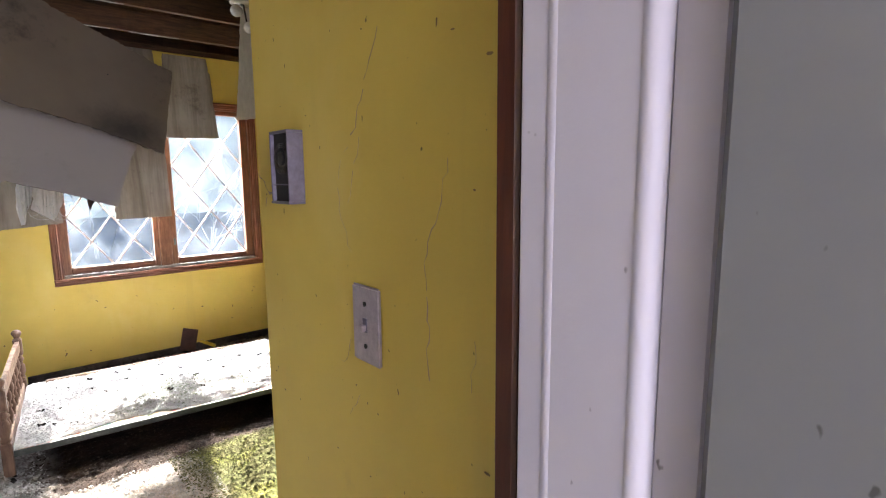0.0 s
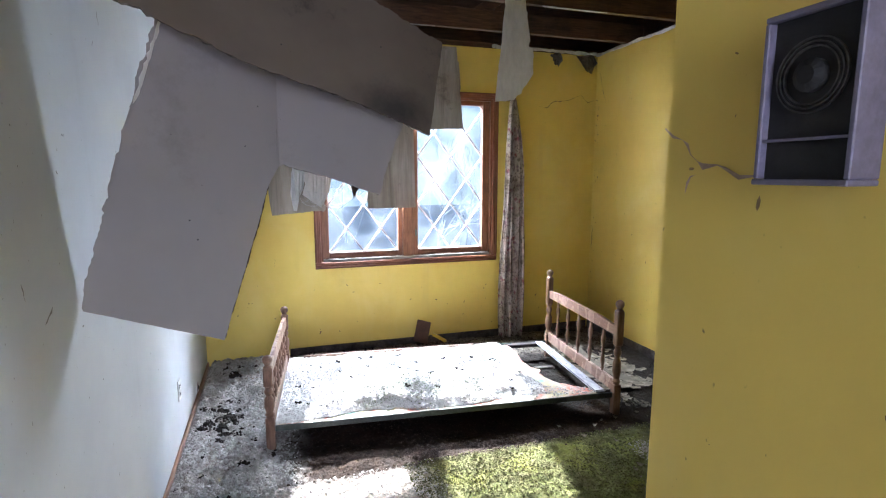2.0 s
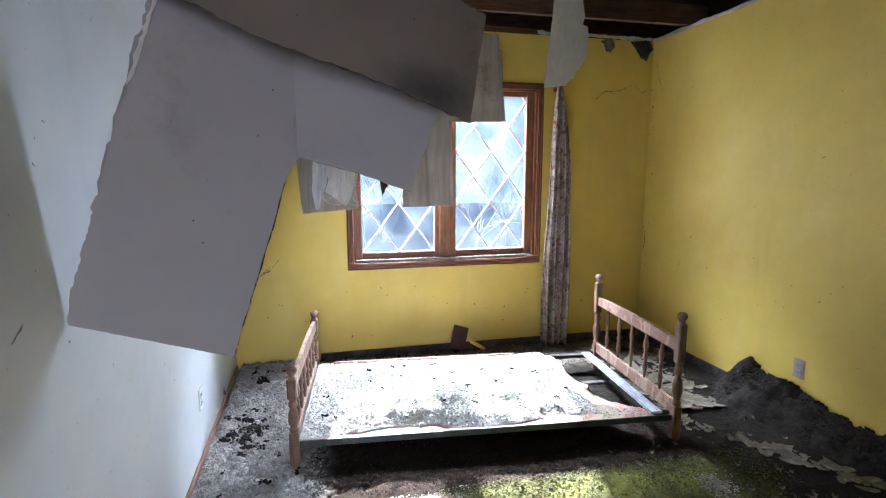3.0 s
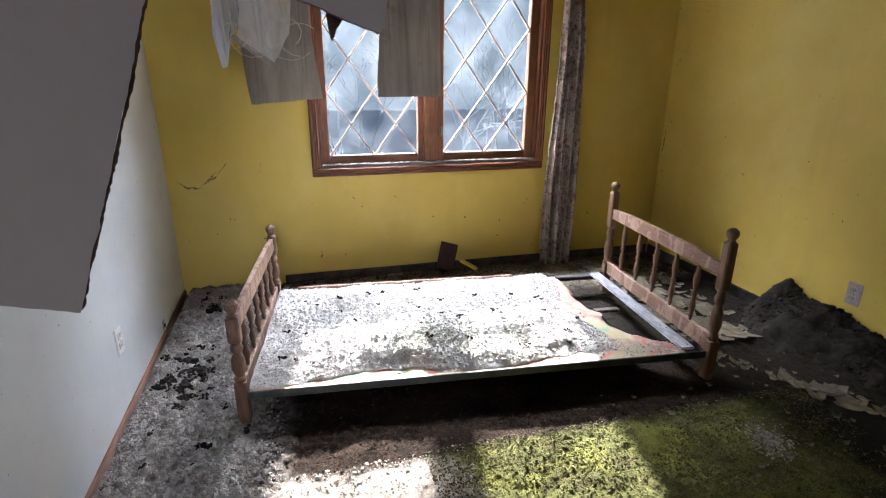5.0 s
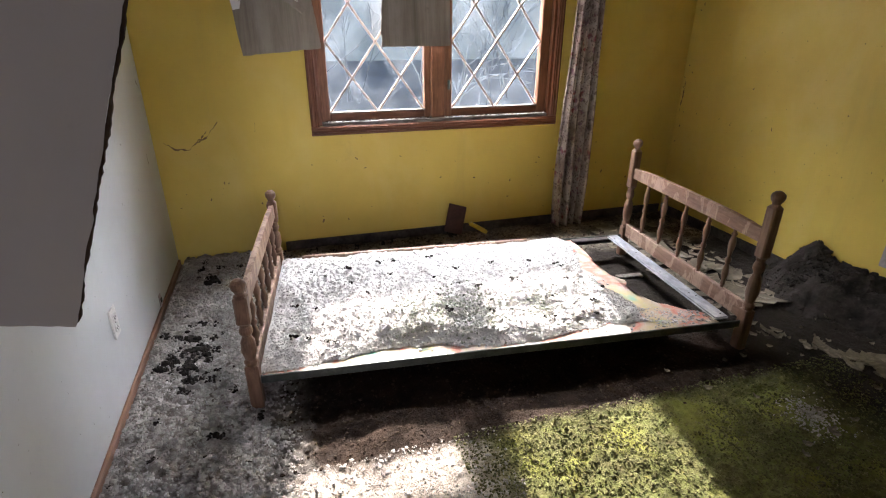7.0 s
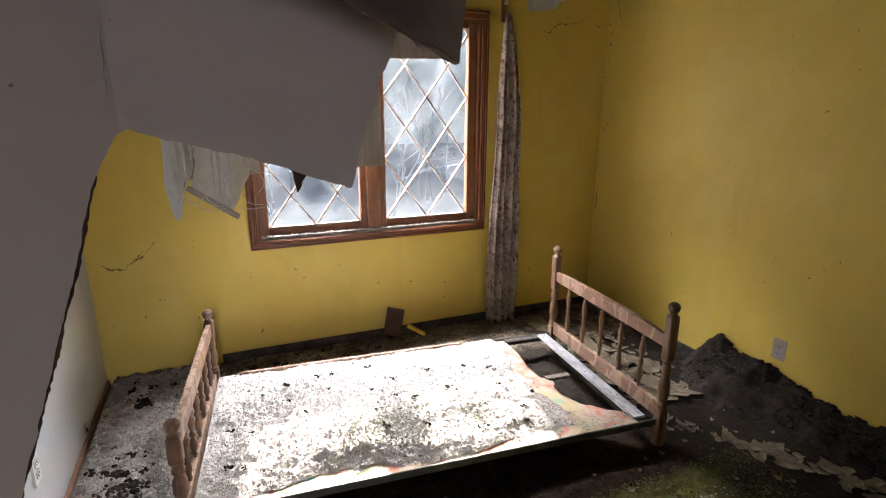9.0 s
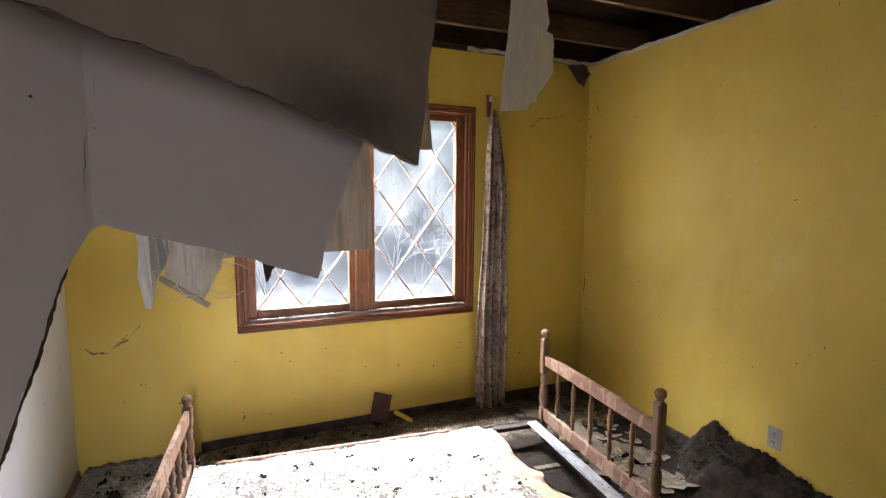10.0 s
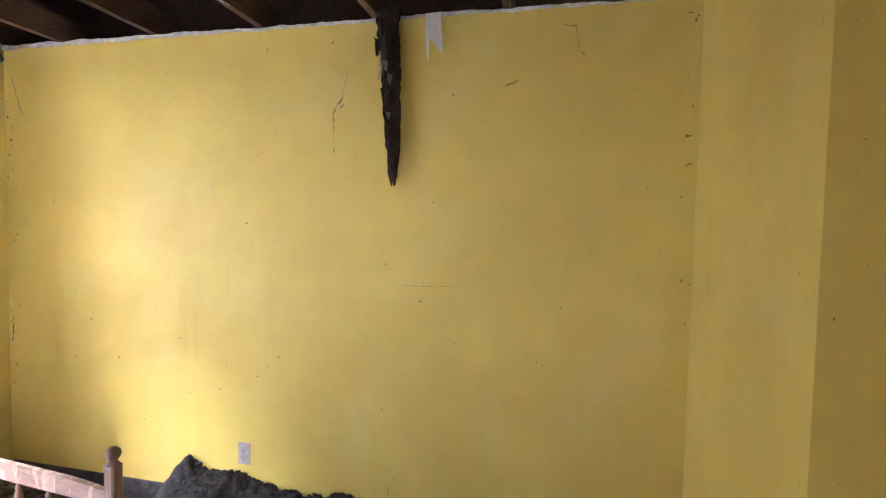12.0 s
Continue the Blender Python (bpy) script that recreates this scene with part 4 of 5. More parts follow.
def bed_insulation():
    step, verts, faces, index = 0.005, [], [], {}
    nu, nv = int(1.72 / step), int(0.99 / step)
    for i in range(nu):
        for j in range(nv):
            u, v = 0.02 + i * step, 0.0 + j * step
            h = bed_height(u, v)
            if h > 0:
                index[i, j] = len(verts)
                verts.append(BED @ Vector((u, v, 0.146 + h)))
    for (i, j), a in index.items():
        q = [index.get(k) for k in ((i + 1, j), (i + 1, j + 1), (i, j + 1))]
        if None not in q:
            faces.append((a, *q))
    me = bpy.data.meshes.new("bed_insulation")
    me.from_pydata(verts, [], faces)
    me.materials.append(BED_FLUFF_SHEET)
    me.shade_smooth()
    tagged(new("bed_insulation", me), "heap of white blown insulation lying on the bed", "insulation", kind="stuff")
    rng = np.random.default_rng(3)
    places, sizes = [], []
    while len(places) < 14000:
        u, v = rng.uniform(0.03, 1.84), rng.uniform(0.01, 0.97)
        h = bed_height(u, v)
        corner = u > 1.56 and v < 0.16 - 0.35 * (u - 1.66) and rng.random() < 0.75
        if h > 0 or corner or (0.0 < v < 0.97 and u < 1.58 and rng.random() < 0.10):
            places.append(BED @ Vector((u, v, 0.148 + max(h, 0.001) + (0.006 * rng.random() if corner else 0.0))))
            sizes.append(rng.uniform(0.0018, 0.004) if rng.random() < 0.85 else rng.uniform(0.004, 0.0075))
    tagged(lumps("insulation_crumbs", places, sizes, FLUFF_BED, 8, 0.6), "white insulation crumbs on the bed", "insulation", kind="stuff")


def bed_sheet_material():
    n = Nodes("bed_insulation_sheet")
    fine = n.noise(110, 6, 0.75)
    col = n.mix(n.ramp(fine, (0.35, (0,)), (0.6, (1,))), (0.43, 0.415, 0.405), (0.60, 0.585, 0.57))
    col = n.mix(n.ramp(n.noise(2.2, 6, 0.7), (0.66, (0,)), (0.76, (0.4,))), col, (0.30, 0.31, 0.22))
    return n.done(col, 0.95, fine, 0.6, 0.008)


BED_FLUFF_SHEET = bed_sheet_material()
bed_insulation()


def floor_crumbs():
    rng = np.random.default_rng(12)
    places, sizes = [], []
    while len(places) < 27000:
        x, y = rng.uniform(-0.46, 0.75), rng.uniform(2.5, 4.7)
        keep = 1.0 if x < 0.02 else (0.5 if x < 0.12 else (0.4 if y < 2.98 else 0.0))
        if rng.random() < keep * (0.6 + 0.7 * noise.noise(Vector((x * 5, y * 5, 2)))):
            places.append((x, y, floor_height(x, y)))
            sizes.append((1.0 if x < 0.1 else 0.6) * (rng.uniform(0.0025, 0.006) if rng.random() < 0.88 else rng.uniform(0.006, 0.011)))
    for _ in range(700):
        a, r = rng.uniform(0, 6.28), abs(rng.normal(0, 0.06))
        x, y = 1.84 + r * math.cos(a), 2.71 + r * math.sin(a)
        places.append((x, y, floor_height(x, y)))
        sizes.append(rng.uniform(0.002, 0.0045))
    tagged(lumps("floor_insulation", places, sizes, FLUFF, 9), "loose white insulation crumbs strewn over the floor", "insulation", kind="stuff")
    places, sizes = [], []
    for k in range(180):
        pick = rng.random()
        if pick < 0.46:
            x, y = rng.normal(-0.30, 0.07), rng.normal(3.68, 0.13)
        elif pick < 0.6:
            x, y = rng.uniform(-0.42, 0.15), rng.normal(4.48, 0.10)
        elif pick < 0.8:
            x, y = rng.uniform(-0.46, 1.2), rng.normal(4.62, 0.05)
        else:
            x, y = rng.uniform(-0.45, 0.0), rng.uniform(2.4, 4.6)
        big = rng.uniform(0.004, 0.016) if rng.random() < 0.85 else rng.uniform(0.016, 0.034)
        for _ in range(int(6 + 700 * big)):
            p = rng.normal(0, big * 0.55, 3)
            if -0.46 < x + p[0] and y + p[1] < 4.72:
                places.append((x + p[0], y + p[1], floor_height(x, y) + abs(p[2]) * 0.8))
                sizes.append(big * rng.uniform(0.18, 0.5))
    tagged(lumps("dirt_clods", places, sizes, CLOD, 10, 0.8), "dark wet clods of dirt among the insulation", "dirt", kind="stuff")
    places, sizes = [], []
    for _ in range(46):
        u, v, big = rng.uniform(0.1, 1.5), rng.uniform(0.12, 0.93), rng.uniform(0.004, 0.017)
        for _ in range(9):
            p = rng.normal(0, big * 0.6, 2)
            places.append(BED @ Vector((u + p[0], v + p[1], 0.150 + max(bed_height(u, v), 0.0) + abs(p[0]) * 0.5)))
            sizes.append(big * rng.uniform(0.2, 0.55))
    tagged(lumps("bed_clods", places, sizes, CLOD, 11, 0.8), "dark clods lying on the bed insulation", "dirt", kind="stuff")


floor_crumbs()


def moss_and_mud():
    rng = np.random.default_rng(40)
    places, sizes = [], []
    while len(places) < 38000:
        x, y = rng.uniform(0.60, 2.25), rng.uniform(1.9, 2.98)
        n = noise.fractal(Vector((x * 4, y * 4, 9)), 1.0, 2.0, 3)
        if rng.random() < 0.75 + 0.7 * n - 0.8 * max(0.0, x - 1.85) and not (abs(x - 1.84) < 0.08 and abs(y - 2.71) < 0.08):
            places.append((x, y, floor_height(x, y)))
            sizes.append(rng.uniform(0.0012, 0.0036) if rng.random() < 0.93 else rng.uniform(0.0036, 0.006))
    tagged(lumps("moss", places, sizes, MOSS, 41, 0.9), "patchy green and yellow moss growing on the carpet", "moss", kind="stuff")
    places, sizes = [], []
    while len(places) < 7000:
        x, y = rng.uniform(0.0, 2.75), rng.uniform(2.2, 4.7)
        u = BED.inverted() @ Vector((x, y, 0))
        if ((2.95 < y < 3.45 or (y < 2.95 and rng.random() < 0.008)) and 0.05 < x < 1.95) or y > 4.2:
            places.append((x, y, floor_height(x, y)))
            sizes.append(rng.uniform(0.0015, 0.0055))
    tagged(lumps("mud_crumbs", places, sizes, SHADED_MUD, 42, 0.7), "brown crumbs of mud and rotten carpet, darkened for shade", "dirt", kind="stuff")
    places, sizes = [], []
    while len(places) < 4200:
        x, y = rng.uniform(-0.3, 1.95), rng.uniform(4.28, 4.71)
        if rng.random() < 0.75 + 0.9 * noise.noise(Vector((x * 4, y * 6, 5))) - 0.25 * max(0.0, x - 0.9):
            places.append((x, y, floor_height(x, y)))
            sizes.append(rng.uniform(0.002, 0.006))
    tagged(lumps("rubble_crumbs", places, sizes, RUBBLE, 45, 0.7), "beige and rust brown crumbs of plaster along the wall", "rubble", kind="stuff")
    places, sizes = [], []
    # mossy grey over the mound also paints the shade band crossing it
    for _ in range(1300):
        u, v = rng.normal(0.76, 0.14), rng.normal(0.25, 0.10)
        h = bed_height(u, v)
        if h > 0.002:
            places.append(BED @ Vector((u, v, 0.149 + h)))
            sizes.append(rng.uniform(0.002, 0.0065))
    for _ in range(160):
        u, v = rng.normal(0.56, 0.06), rng.normal(0.13, 0.02)
        places.append(BED @ Vector((u, v, 0.149 + max(bed_height(u, v), 0.0))))
        sizes.append(rng.uniform(0.002, 0.005))
    for _ in range(260):
        u, v = rng.normal(1.16, 0.035), rng.normal(0.26, 0.04)
        places.append(BED @ Vector((u, v, 0.149 + max(bed_height(u, v), 0.0))))
        sizes.append(rng.uniform(0.002, 0.007))
    tagged(lumps("bed_moss_shade", places, sizes, BED_MOSS_SHADE, 43, 0.9), "grey green mossy crumbs on the bed insulation, partly painted shade", "moss", kind="stuff")


MOSS = island_tones("moss_tufts", (0.0, (0.06, 0.06, 0.027)), (0.4, (0.09, 0.095, 0.037)), (0.7, (0.135, 0.135, 0.055)), (0.9, (0.24, 0.22, 0.11)), (1.0, (0.16, 0.155, 0.075)))
# crumb browns lowered too, to keep the painted shade by the bed
SHADED_MUD = island_tones("shaded_mud_tones", (0.0, (0.014, 0.010, 0.007)), (0.5, (0.045, 0.030, 0.021)), (0.85, (0.10, 0.074, 0.055)), (1.0, (0.06, 0.042, 0.03)))
BED_MOSS_SHADE = island_tones("bed_moss_shade_tones", (0.0, (0.16, 0.17, 0.11)), (0.4, (0.36, 0.37, 0.32)), (0.75, (0.60, 0.60, 0.56)), (1.0, (0.50, 0.51, 0.46)))
RUBBLE = island_tones("rubble_tones", (0.0, (0.07, 0.05, 0.035)), (0.35, (0.20, 0.155, 0.115)), (0.6, (0.34, 0.28, 0.21)), (0.8, (0.24, 0.125, 0.06)), (1.0, (0.26, 0.21, 0.16)))
HEAP_TUFTS = island_tones("heap_tuft_tones", (0.0, (0.012, 0.010, 0.009)), (0.5, (0.035, 0.029, 0.026)), (0.85, (0.075, 0.064, 0.057)), (1.0, (0.045, 0.038, 0.034)))
for mat in (MOSS, SHADED_MUD, BED_MOSS_SHADE, HEAP_TUFTS):
    mat.node_tree.nodes["Principled BSDF"].inputs["Specular IOR Level"].default_value = 0.12
moss_and_mud()


# ---- curtain and bracket ----
def curtain():
    c = thing("curtain", "grimy floral cotton curtain gathered beside the window", "curtain")
    bm = bmesh.new()
    nz, nu = 60, 72
    rows = []
    for k in range(nz + 1):
        s = k / nz
        z = 2.075 - s * 2.05
        half = 0.014 + 0.105 * min(1.0, s / 0.6) ** 0.7 + 0.007 * math.sin(9 * s) - 0.024 * s * s
        mid = 1.952 + 0.016 * min(1.0, s / 0.3) * (1 - 0.4 * s) + 0.004 * math.sin(5 * s)
        row = []
        for i in range(nu + 1):
            u = i / nu * 2 - 1
            fold = math.sin(u * 11 + 1.2 * math.sin(3 * s)) * 0.6 + math.sin(u * 23 + 2 + s) * 0.3
            depth = (0.012 + 0.046 * min(1.0, s / 0.3)) * fold
            row.append(bm.verts.new((mid + u * half + 0.006 * math.sin(u * 17 + s * 4), 4.674 + depth, z)))
        rows.append(row)
    for a, b in zip(rows, rows[1:]):
        for i in range(nu):
            bm.faces.new((a[i], a[i + 1], b[i + 1], b[i]))
    cloth = part("cloth", bm, CURTAIN, c, "", True)
    mod = cloth.modifiers.new("thickness", "SOLIDIFY")
    mod.thickness = 0.002
    part("tie", lathe([(0.012, 0), (0.018, 0.01), (0.016, 0.03), (0.008, 0.045)], None, (1.952, 4.69, 2.05), 10), CURTAIN, c, "knotted curtain top")
    r = thing("curtain_bracket", "dark wooden curtain bracket with a white hook plate", "bracket")
    part("block", box((1.925, FAR - 0.02, 2.04), (1.962, FAR - 0.001, 2.185), 0.003), TRIM, r)
    part("hook_plate", box((1.940, FAR - 0.026, 2.140), (1.966, FAR - 0.0205, 2.180), 0.002), PLATE_WHITE, r, "small white metal hook plate")


curtain()


# ---- wall fittings ----
def outlet(m, material, group="duplex outlets"):
    o = thing("wall_outlet", "ivory duplex outlet plate on the wall", "outlet", m, group)
    part("plate", box((-0.035, -0.006, -0.057), (0.035, -0.0005, 0.057), 0.003, None, None, 2), material, o)
    for z in (-0.021, 0.021):
        face = part("socket", box((-0.017, -0.0085, z - 0.014), (0.017, -0.0058, z + 0.014), 0.004), material, o)
        for dx in (-0.006, 0.006):
            part("slot", box((dx - 0.0012, -0.0095, z - 0.003), (dx + 0.0012, -0.0083, z + 0.006)), BLACK, face)
        part("slot", box((-0.002, -0.0095, z - 0.010), (0.002, -0.0083, z - 0.006)), BLACK, face)
    part("screw", box((-0.003, -0.0075, -0.003), (0.003, -0.0058, 0.003), 0.001), METAL, o)
    return o


outlet(pose(RIGHT, 3.193, 0.308, 0, 0, -90), PLATE)
copy = outlet(pose(-0.4795, 3.555, 0.312, 0, 0, 90.9), PLATE_WHITE)
tagged(copy, "white duplex outlet plate on the white wall")
cable = thing("cable_plate", "small dark cable outlet low on the white wall", "outlet", pose(-0.487, 4.165, 0.075, 0, 0, 90.9))
part("plate", box((-0.018, -0.005, -0.03), (0.018, -0.0005, 0.03), 0.002), PLATE, cable)
part("jack", box((-0.008, -0.009, -0.01), (0.008, -0.0048, 0.01), 0.001), BLACK, cable)

sw = thing("light_switch", "off-white toggle switch plate on the yellow wall", "switch", pose(SWITCH_X, 0.740, 1.273, 0, 0, -90))
part("plate", box((-0.034, -0.006, -0.0555), (0.034, -0.0005, 0.0555), 0.003, None, None, 2), PLATE, sw)
part("toggle_slot", box((-0.005, -0.0072, -0.010), (0.005, -0.0058, 0.010)), PLATE_BLUE, sw, "shadowy lilac toggle slot")
part("toggle", box((-0.004, -0.015, -0.008), (0.004, -0.0068, 0.001), 0.0015), PLATE, sw, "pinkish toggle lever")
for z in (-0.030, 0.030):
    part("screw", lathe([(0.0035, 0), (0.0035, 0.0015), (0.002, 0.002)], None), BLACK, sw, "dark screw hole").matrix_basis = pose(0, -0.0058, z, 90)

th = thing("chime_box", "open thermostat box with bare dark works on the wall", "thermostat", pose(SWITCH_X, 0.949, 1.492, 0, 0, -90))
for lo, hi in (((-0.034, -0.0275, 0.054), (0.034, -0.0005, 0.058)), ((-0.034, -0.029, -0.058), (0.034, -0.0005, -0.054)),
               ((-0.034, -0.0275, -0.0538), (-0.030, -0.0005, 0.0538)), ((0.030, -0.0275, -0.0538), (0.034, -0.0005, 0.0538))):
    part("case_side", box(lo, hi, 0.0008), PLATE_BLUE, th, "grimy lilac plastic case side")
part("back_plate", box((-0.030, -0.021, -0.054), (0.030, -0.001, 0.054)), BLACK, th, "black inside of the box")
part("divider", box((-0.030, -0.026, -0.0280), (0.030, -0.0205, -0.0262)), PLATE_BLUE, th)
for k in range(3):
    r = 0.0185 + 0.0028 * k
    bm = bmesh.new()
    loops = [[bm.verts.new(((r + a) * math.cos(t), -0.0235 + b, 0.014 + (r + a) * math.sin(t))) for a, b in ((-0.0005, 0.001), (0.0005, 0.001), (0.0005, -0.001), (-0.0005, -0.001))]
             for t in [2 * math.pi * i / 32 for i in range(32)]]
    for i in range(32):
        for q in range(4):
            bm.faces.new((loops[i][q], loops[i][(q + 1) % 4], loops[(i + 1) % 32][(q + 1) % 4], loops[(i + 1) % 32][q]))
    part("coil_ring", bm, COPPER, th, "dull metal coil ring")
part("drum", lathe([(0.011, 0), (0.011, 0.012), (0.006, 0.015)], None), BLACK, th).matrix_basis = pose(0, -0.014, 0.014, 90)


# ---- things hanging from the joists ----
def ceiling_lamp():
    l = thing("ceiling_lamp", "white ceiling lamp with round opal globes hanging loose", "lamp", pose(1.13, 2.98, 0))
    part("canopy", lathe([(0.055, 0), (0.058, 0.008), (0.03, 0.03), (0.012, 0.036)], None, (0.0, 0, 2.375), 24), OPAL, l, "white round canopy", True)
    part("stem", lathe([(0.007, 0), (0.007, 0.15)], None, (0.0, 0, 2.365), 10), METAL, l)
    part("hanger", box((-0.012, -0.01, 2.505), (0.012, 0.107, 2.52), 0.002), METAL, l)
    for x, z in ((-0.030, 2.335), (0.035, 2.262)):
        bm = bmesh.new()
        bmesh.ops.create_uvsphere(bm, u_segments=20, v_segments=12, radius=0.031)
        for v in bm.verts:
            v.co += Vector((x, -0.01, z))
        part("globe", bm, OPAL, l, "round white opal globe", True)
    part("cord", bar((0.01, 0, 2.38), (0.03, 0, 2.25), 0.008, 0.008), BLACK, l)


ceiling_lamp()
rng = random.Random(21)
strip = thing("hanging_paper", "pale torn strip of ceiling paper hanging from a joist", "paper")
line = [(1.108, 1.792, 0.003), (1.215, 1.805, 0.004), (1.235, 1.83, 0.010), (1.285, 1.91, 0.014), (1.31, 1.985, 0.014), (1.27, 2.15, 0.008), (1.245, 2.47, 0.0), (1.175, 2.47, 0.003), (1.15, 2.2, 0.002)]
part("sheet", torn_sheet(ragged(line, 0.014, 0.003, rng), lambda u, v: (u, 3.085 + 0.03 * math.sin((u - 1.1) * 14) * (2.47 - v), v), 0.003, (0, 1, 0)), [PAPER, CRUST], strip)

for x, w, h in ((2.36, 0.09, 0.10), (2.645, 0.20, 0.15)):
    t = thing("torn_paper", "dark ragged scrap of paper hanging at the wall top", "paper", group="torn scraps")
    part("sheet", torn_sheet(ragged([(x - w / 2, TOP - 0.03, 0.006), (x - w * 0.1, TOP - 0.03 - h * 0.9, 0.01), (x + w * 0.2, TOP - 0.03 - h, 0.01), (x + w / 2, TOP - 0.06, 0.01), (x + w / 2, TOP - 0.01, 0.0)], 0.007, 0.011, rng),
                             lambda u, v: (u, FAR - 0.02 - 0.3 * (TOP - v) + 0.02 * math.sin(40 * u + 30 * v), v), 0.003, (0, 1, 0)), [EDGE, EDGE], t)

d = thing("hanging_felt", "dark tattered strip of felt and mesh hanging by the yellow wall", "debris")
bm = bmesh.new()
rows = []
for i in range(61):
    f = i / 60
    z = 2.49 - 0.79 * f
    half = 0.042 * (1 - f) ** 0.6 + 0.007
    mid = 2.418 - 0.030 * f
    row = []
    for k in range(28):
        a = 2 * math.pi * k / 28
        w = 1.0 + 0.75 * noise.fractal(Vector((math.cos(a) * 2.2, math.sin(a) * 2.2, z * 3.5)), 1.0, 2.0, 4) + 0.35 * noise.noise(Vector((math.cos(a) * 5, math.sin(a) * 5, z * 26)))
        row.append(bm.verts.new((min(2.775, 2.735 + 0.38 * half * math.sin(a) * w), mid + half * math.cos(a) * w, z + 0.012 * math.sin(5 * a + 9 * f))))
    rows.append(row)
for p, q in zip(rows, rows[1:]):
    for k in range(28):
        bm.faces.new((p[k], p[(k + 1) % 28], q[(k + 1) % 28], q[k]))
part("core", bm, FELT, d, "dark brown crumpled felt")
for k in range(9):
    z = 2.44 - 0.08 * k + rng.uniform(-0.02, 0.02)
    y = 2.418 - 0.03 * (2.49 - z) / 0.79 + (0.05 * (z - 1.68) / 0.8) * rng.uniform(-1.2, 1.2)
    line = [(y - 0.02, z, 0.004), (y - 0.006, z - 0.06, 0.006), (y + rng.uniform(0.004, 0.014), z - rng.uniform(0.02, 0.09), 0.005), (y + 0.022, z + 0.01, 0.003)]
    part("strand", torn_sheet(ragged(line, 0.006, 0.005, rng), lambda u, v, z=z, y=y: (2.700 + 0.03 * (2.49 - z) - 0.25 * abs(u - y) + 0.01 * math.sin(u * 90 + v * 40), u, v), 0.002, (1, 0, 0)), [FELT, FELT], d)
for y, z, l in ((2.420, 2.25, 0.045), (2.40, 2.19, 0.05), (2.405, 2.02, 0.03)):
    line = [(y - 0.012, z, 0.003), (y - 0.004, z - l, 0.004), (y + 0.006, z - l * 0.8, 0.003), (y + 0.013, z + 0.006, 0.002)]
    part("scrap", torn_sheet(ragged(line, 0.006, 0.003, rng), lambda u, v, z=z, y=y: (2.690 + 0.03 * (2.49 - z) - 0.2 * abs(u - y), u, v), 0.002, (1, 0, 0)), [EDGE, EDGE], d, "pale torn paper scrap")
mesh = bmesh.new()
for k in range(26):
    for lean in (-1, 1):
        z = 2.44 - 0.010 * k
        y = 2.449 - 0.012 * math.sin(0.12 * k)
        bar((2.705, y - 0.016, z), (2.705, y + 0.016, z + lean * 0.022), 0.0014, 0.0014, mesh, Vector((1, 0, 0)))
part("wire_mesh", mesh, EDGE, d, "torn strip of fine lath mesh")
part("nail", bar((2.72, 2.41, 1.88), (2.72, 2.43, 1.88), 0.003, 0.003, None, Vector((0, 0, 1))), BLACK, d)
t = thing("torn_paper", "pale curled scrap of paper hanging at the wall top", "paper", group="torn scraps")
part("sheet", torn_sheet(ragged([(2.255, 2.475, 0.002), (2.245, 2.26, 0.002), (2.238, 2.27, 0.002), (2.235, 2.36, 0.004), (2.17, 2.29, 0.003), (2.185, 2.475, 0.0)], 0.012, 0.003, rng),
                         lambda u, v: (2.765 - 0.1 * (2.255 - u), u, v), 0.002, (1, 0, 0)), [PAPER, CRUST], t)

film_thing = thing("plastic_scraps", "torn translucent plastic and paper scraps hanging behind the board", "debris")
for name, line, y, mat in (("film", [(0.124, 1.50, 0.002), (0.124, 1.455, 0.003), (0.114, 1.37, 0.003), (0.120, 1.341, 0.003), (0.124, 1.301, 0.002), (0.135, 1.303, 0.002), (0.143, 1.347, 0.002), (0.163, 1.393, 0.003), (0.173, 1.50, 0.0)], 2.70, FILM),
                           ("scrap", [(0.173, 1.50, 0.002), (0.165, 1.418, 0.002), (0.187, 1.374, 0.001), (0.156, 1.355, 0.001), (0.187, 1.335, 0.002), (0.224, 1.307, 0.003), (0.240, 1.339, 0.004), (0.261, 1.383, 0.004), (0.270, 1.50, 0.0)], 2.715, PAPER)):
    part(name, torn_sheet(ragged(line, 0.010, 0.003, rng), lambda u, v: (u, y + 0.012 * math.sin(u * 70 + v * 20) - 0.125 * max(0.0, (v - 1.44) / 0.06), v), 0.002, (0, 1, 0)), [mat, mat], film_thing)
part("strip", bar((0.137, 2.690, 1.349), (0.160, 2.690, 1.43), 0.011, 0.004), STRIP_BOARD, film_thing, "grey torn paper strip")
for k in range(6):
    x, z, r = rng.uniform(0.14, 0.30), rng.uniform(1.33, 1.37), rng.uniform(0.02, 0.05)
    fibre = bmesh.new()
    turn, last = rng.uniform(0, 6), None
    for q in range(10):
        a = turn + q * 0.45
        p = Vector((x + r * math.cos(a), 2.66 + 0.012 * math.sin(q + k), z + 0.8 * r * math.sin(a)))
        ring = [fibre.verts.new(p + Vector(o)) for o in ((0.0008, 0, 0), (-0.0004, 0.0007, 0.0004), (-0.0004, -0.0007, -0.0004))]
        if last:
            for w in range(3):
                fibre.faces.new((last[w], last[(w + 1) % 3], ring[(w + 1) % 3], ring[w]))
        last = ring
    part("fibre", fibre, FILM, film_thing, "thin pale hanging fibre")
part("stick", bar((0.150, 2.69, 1.361), (0.235, 2.69, 1.300), 0.010, 0.008), STRIP_BOARD, film_thing, "thin grey lath")
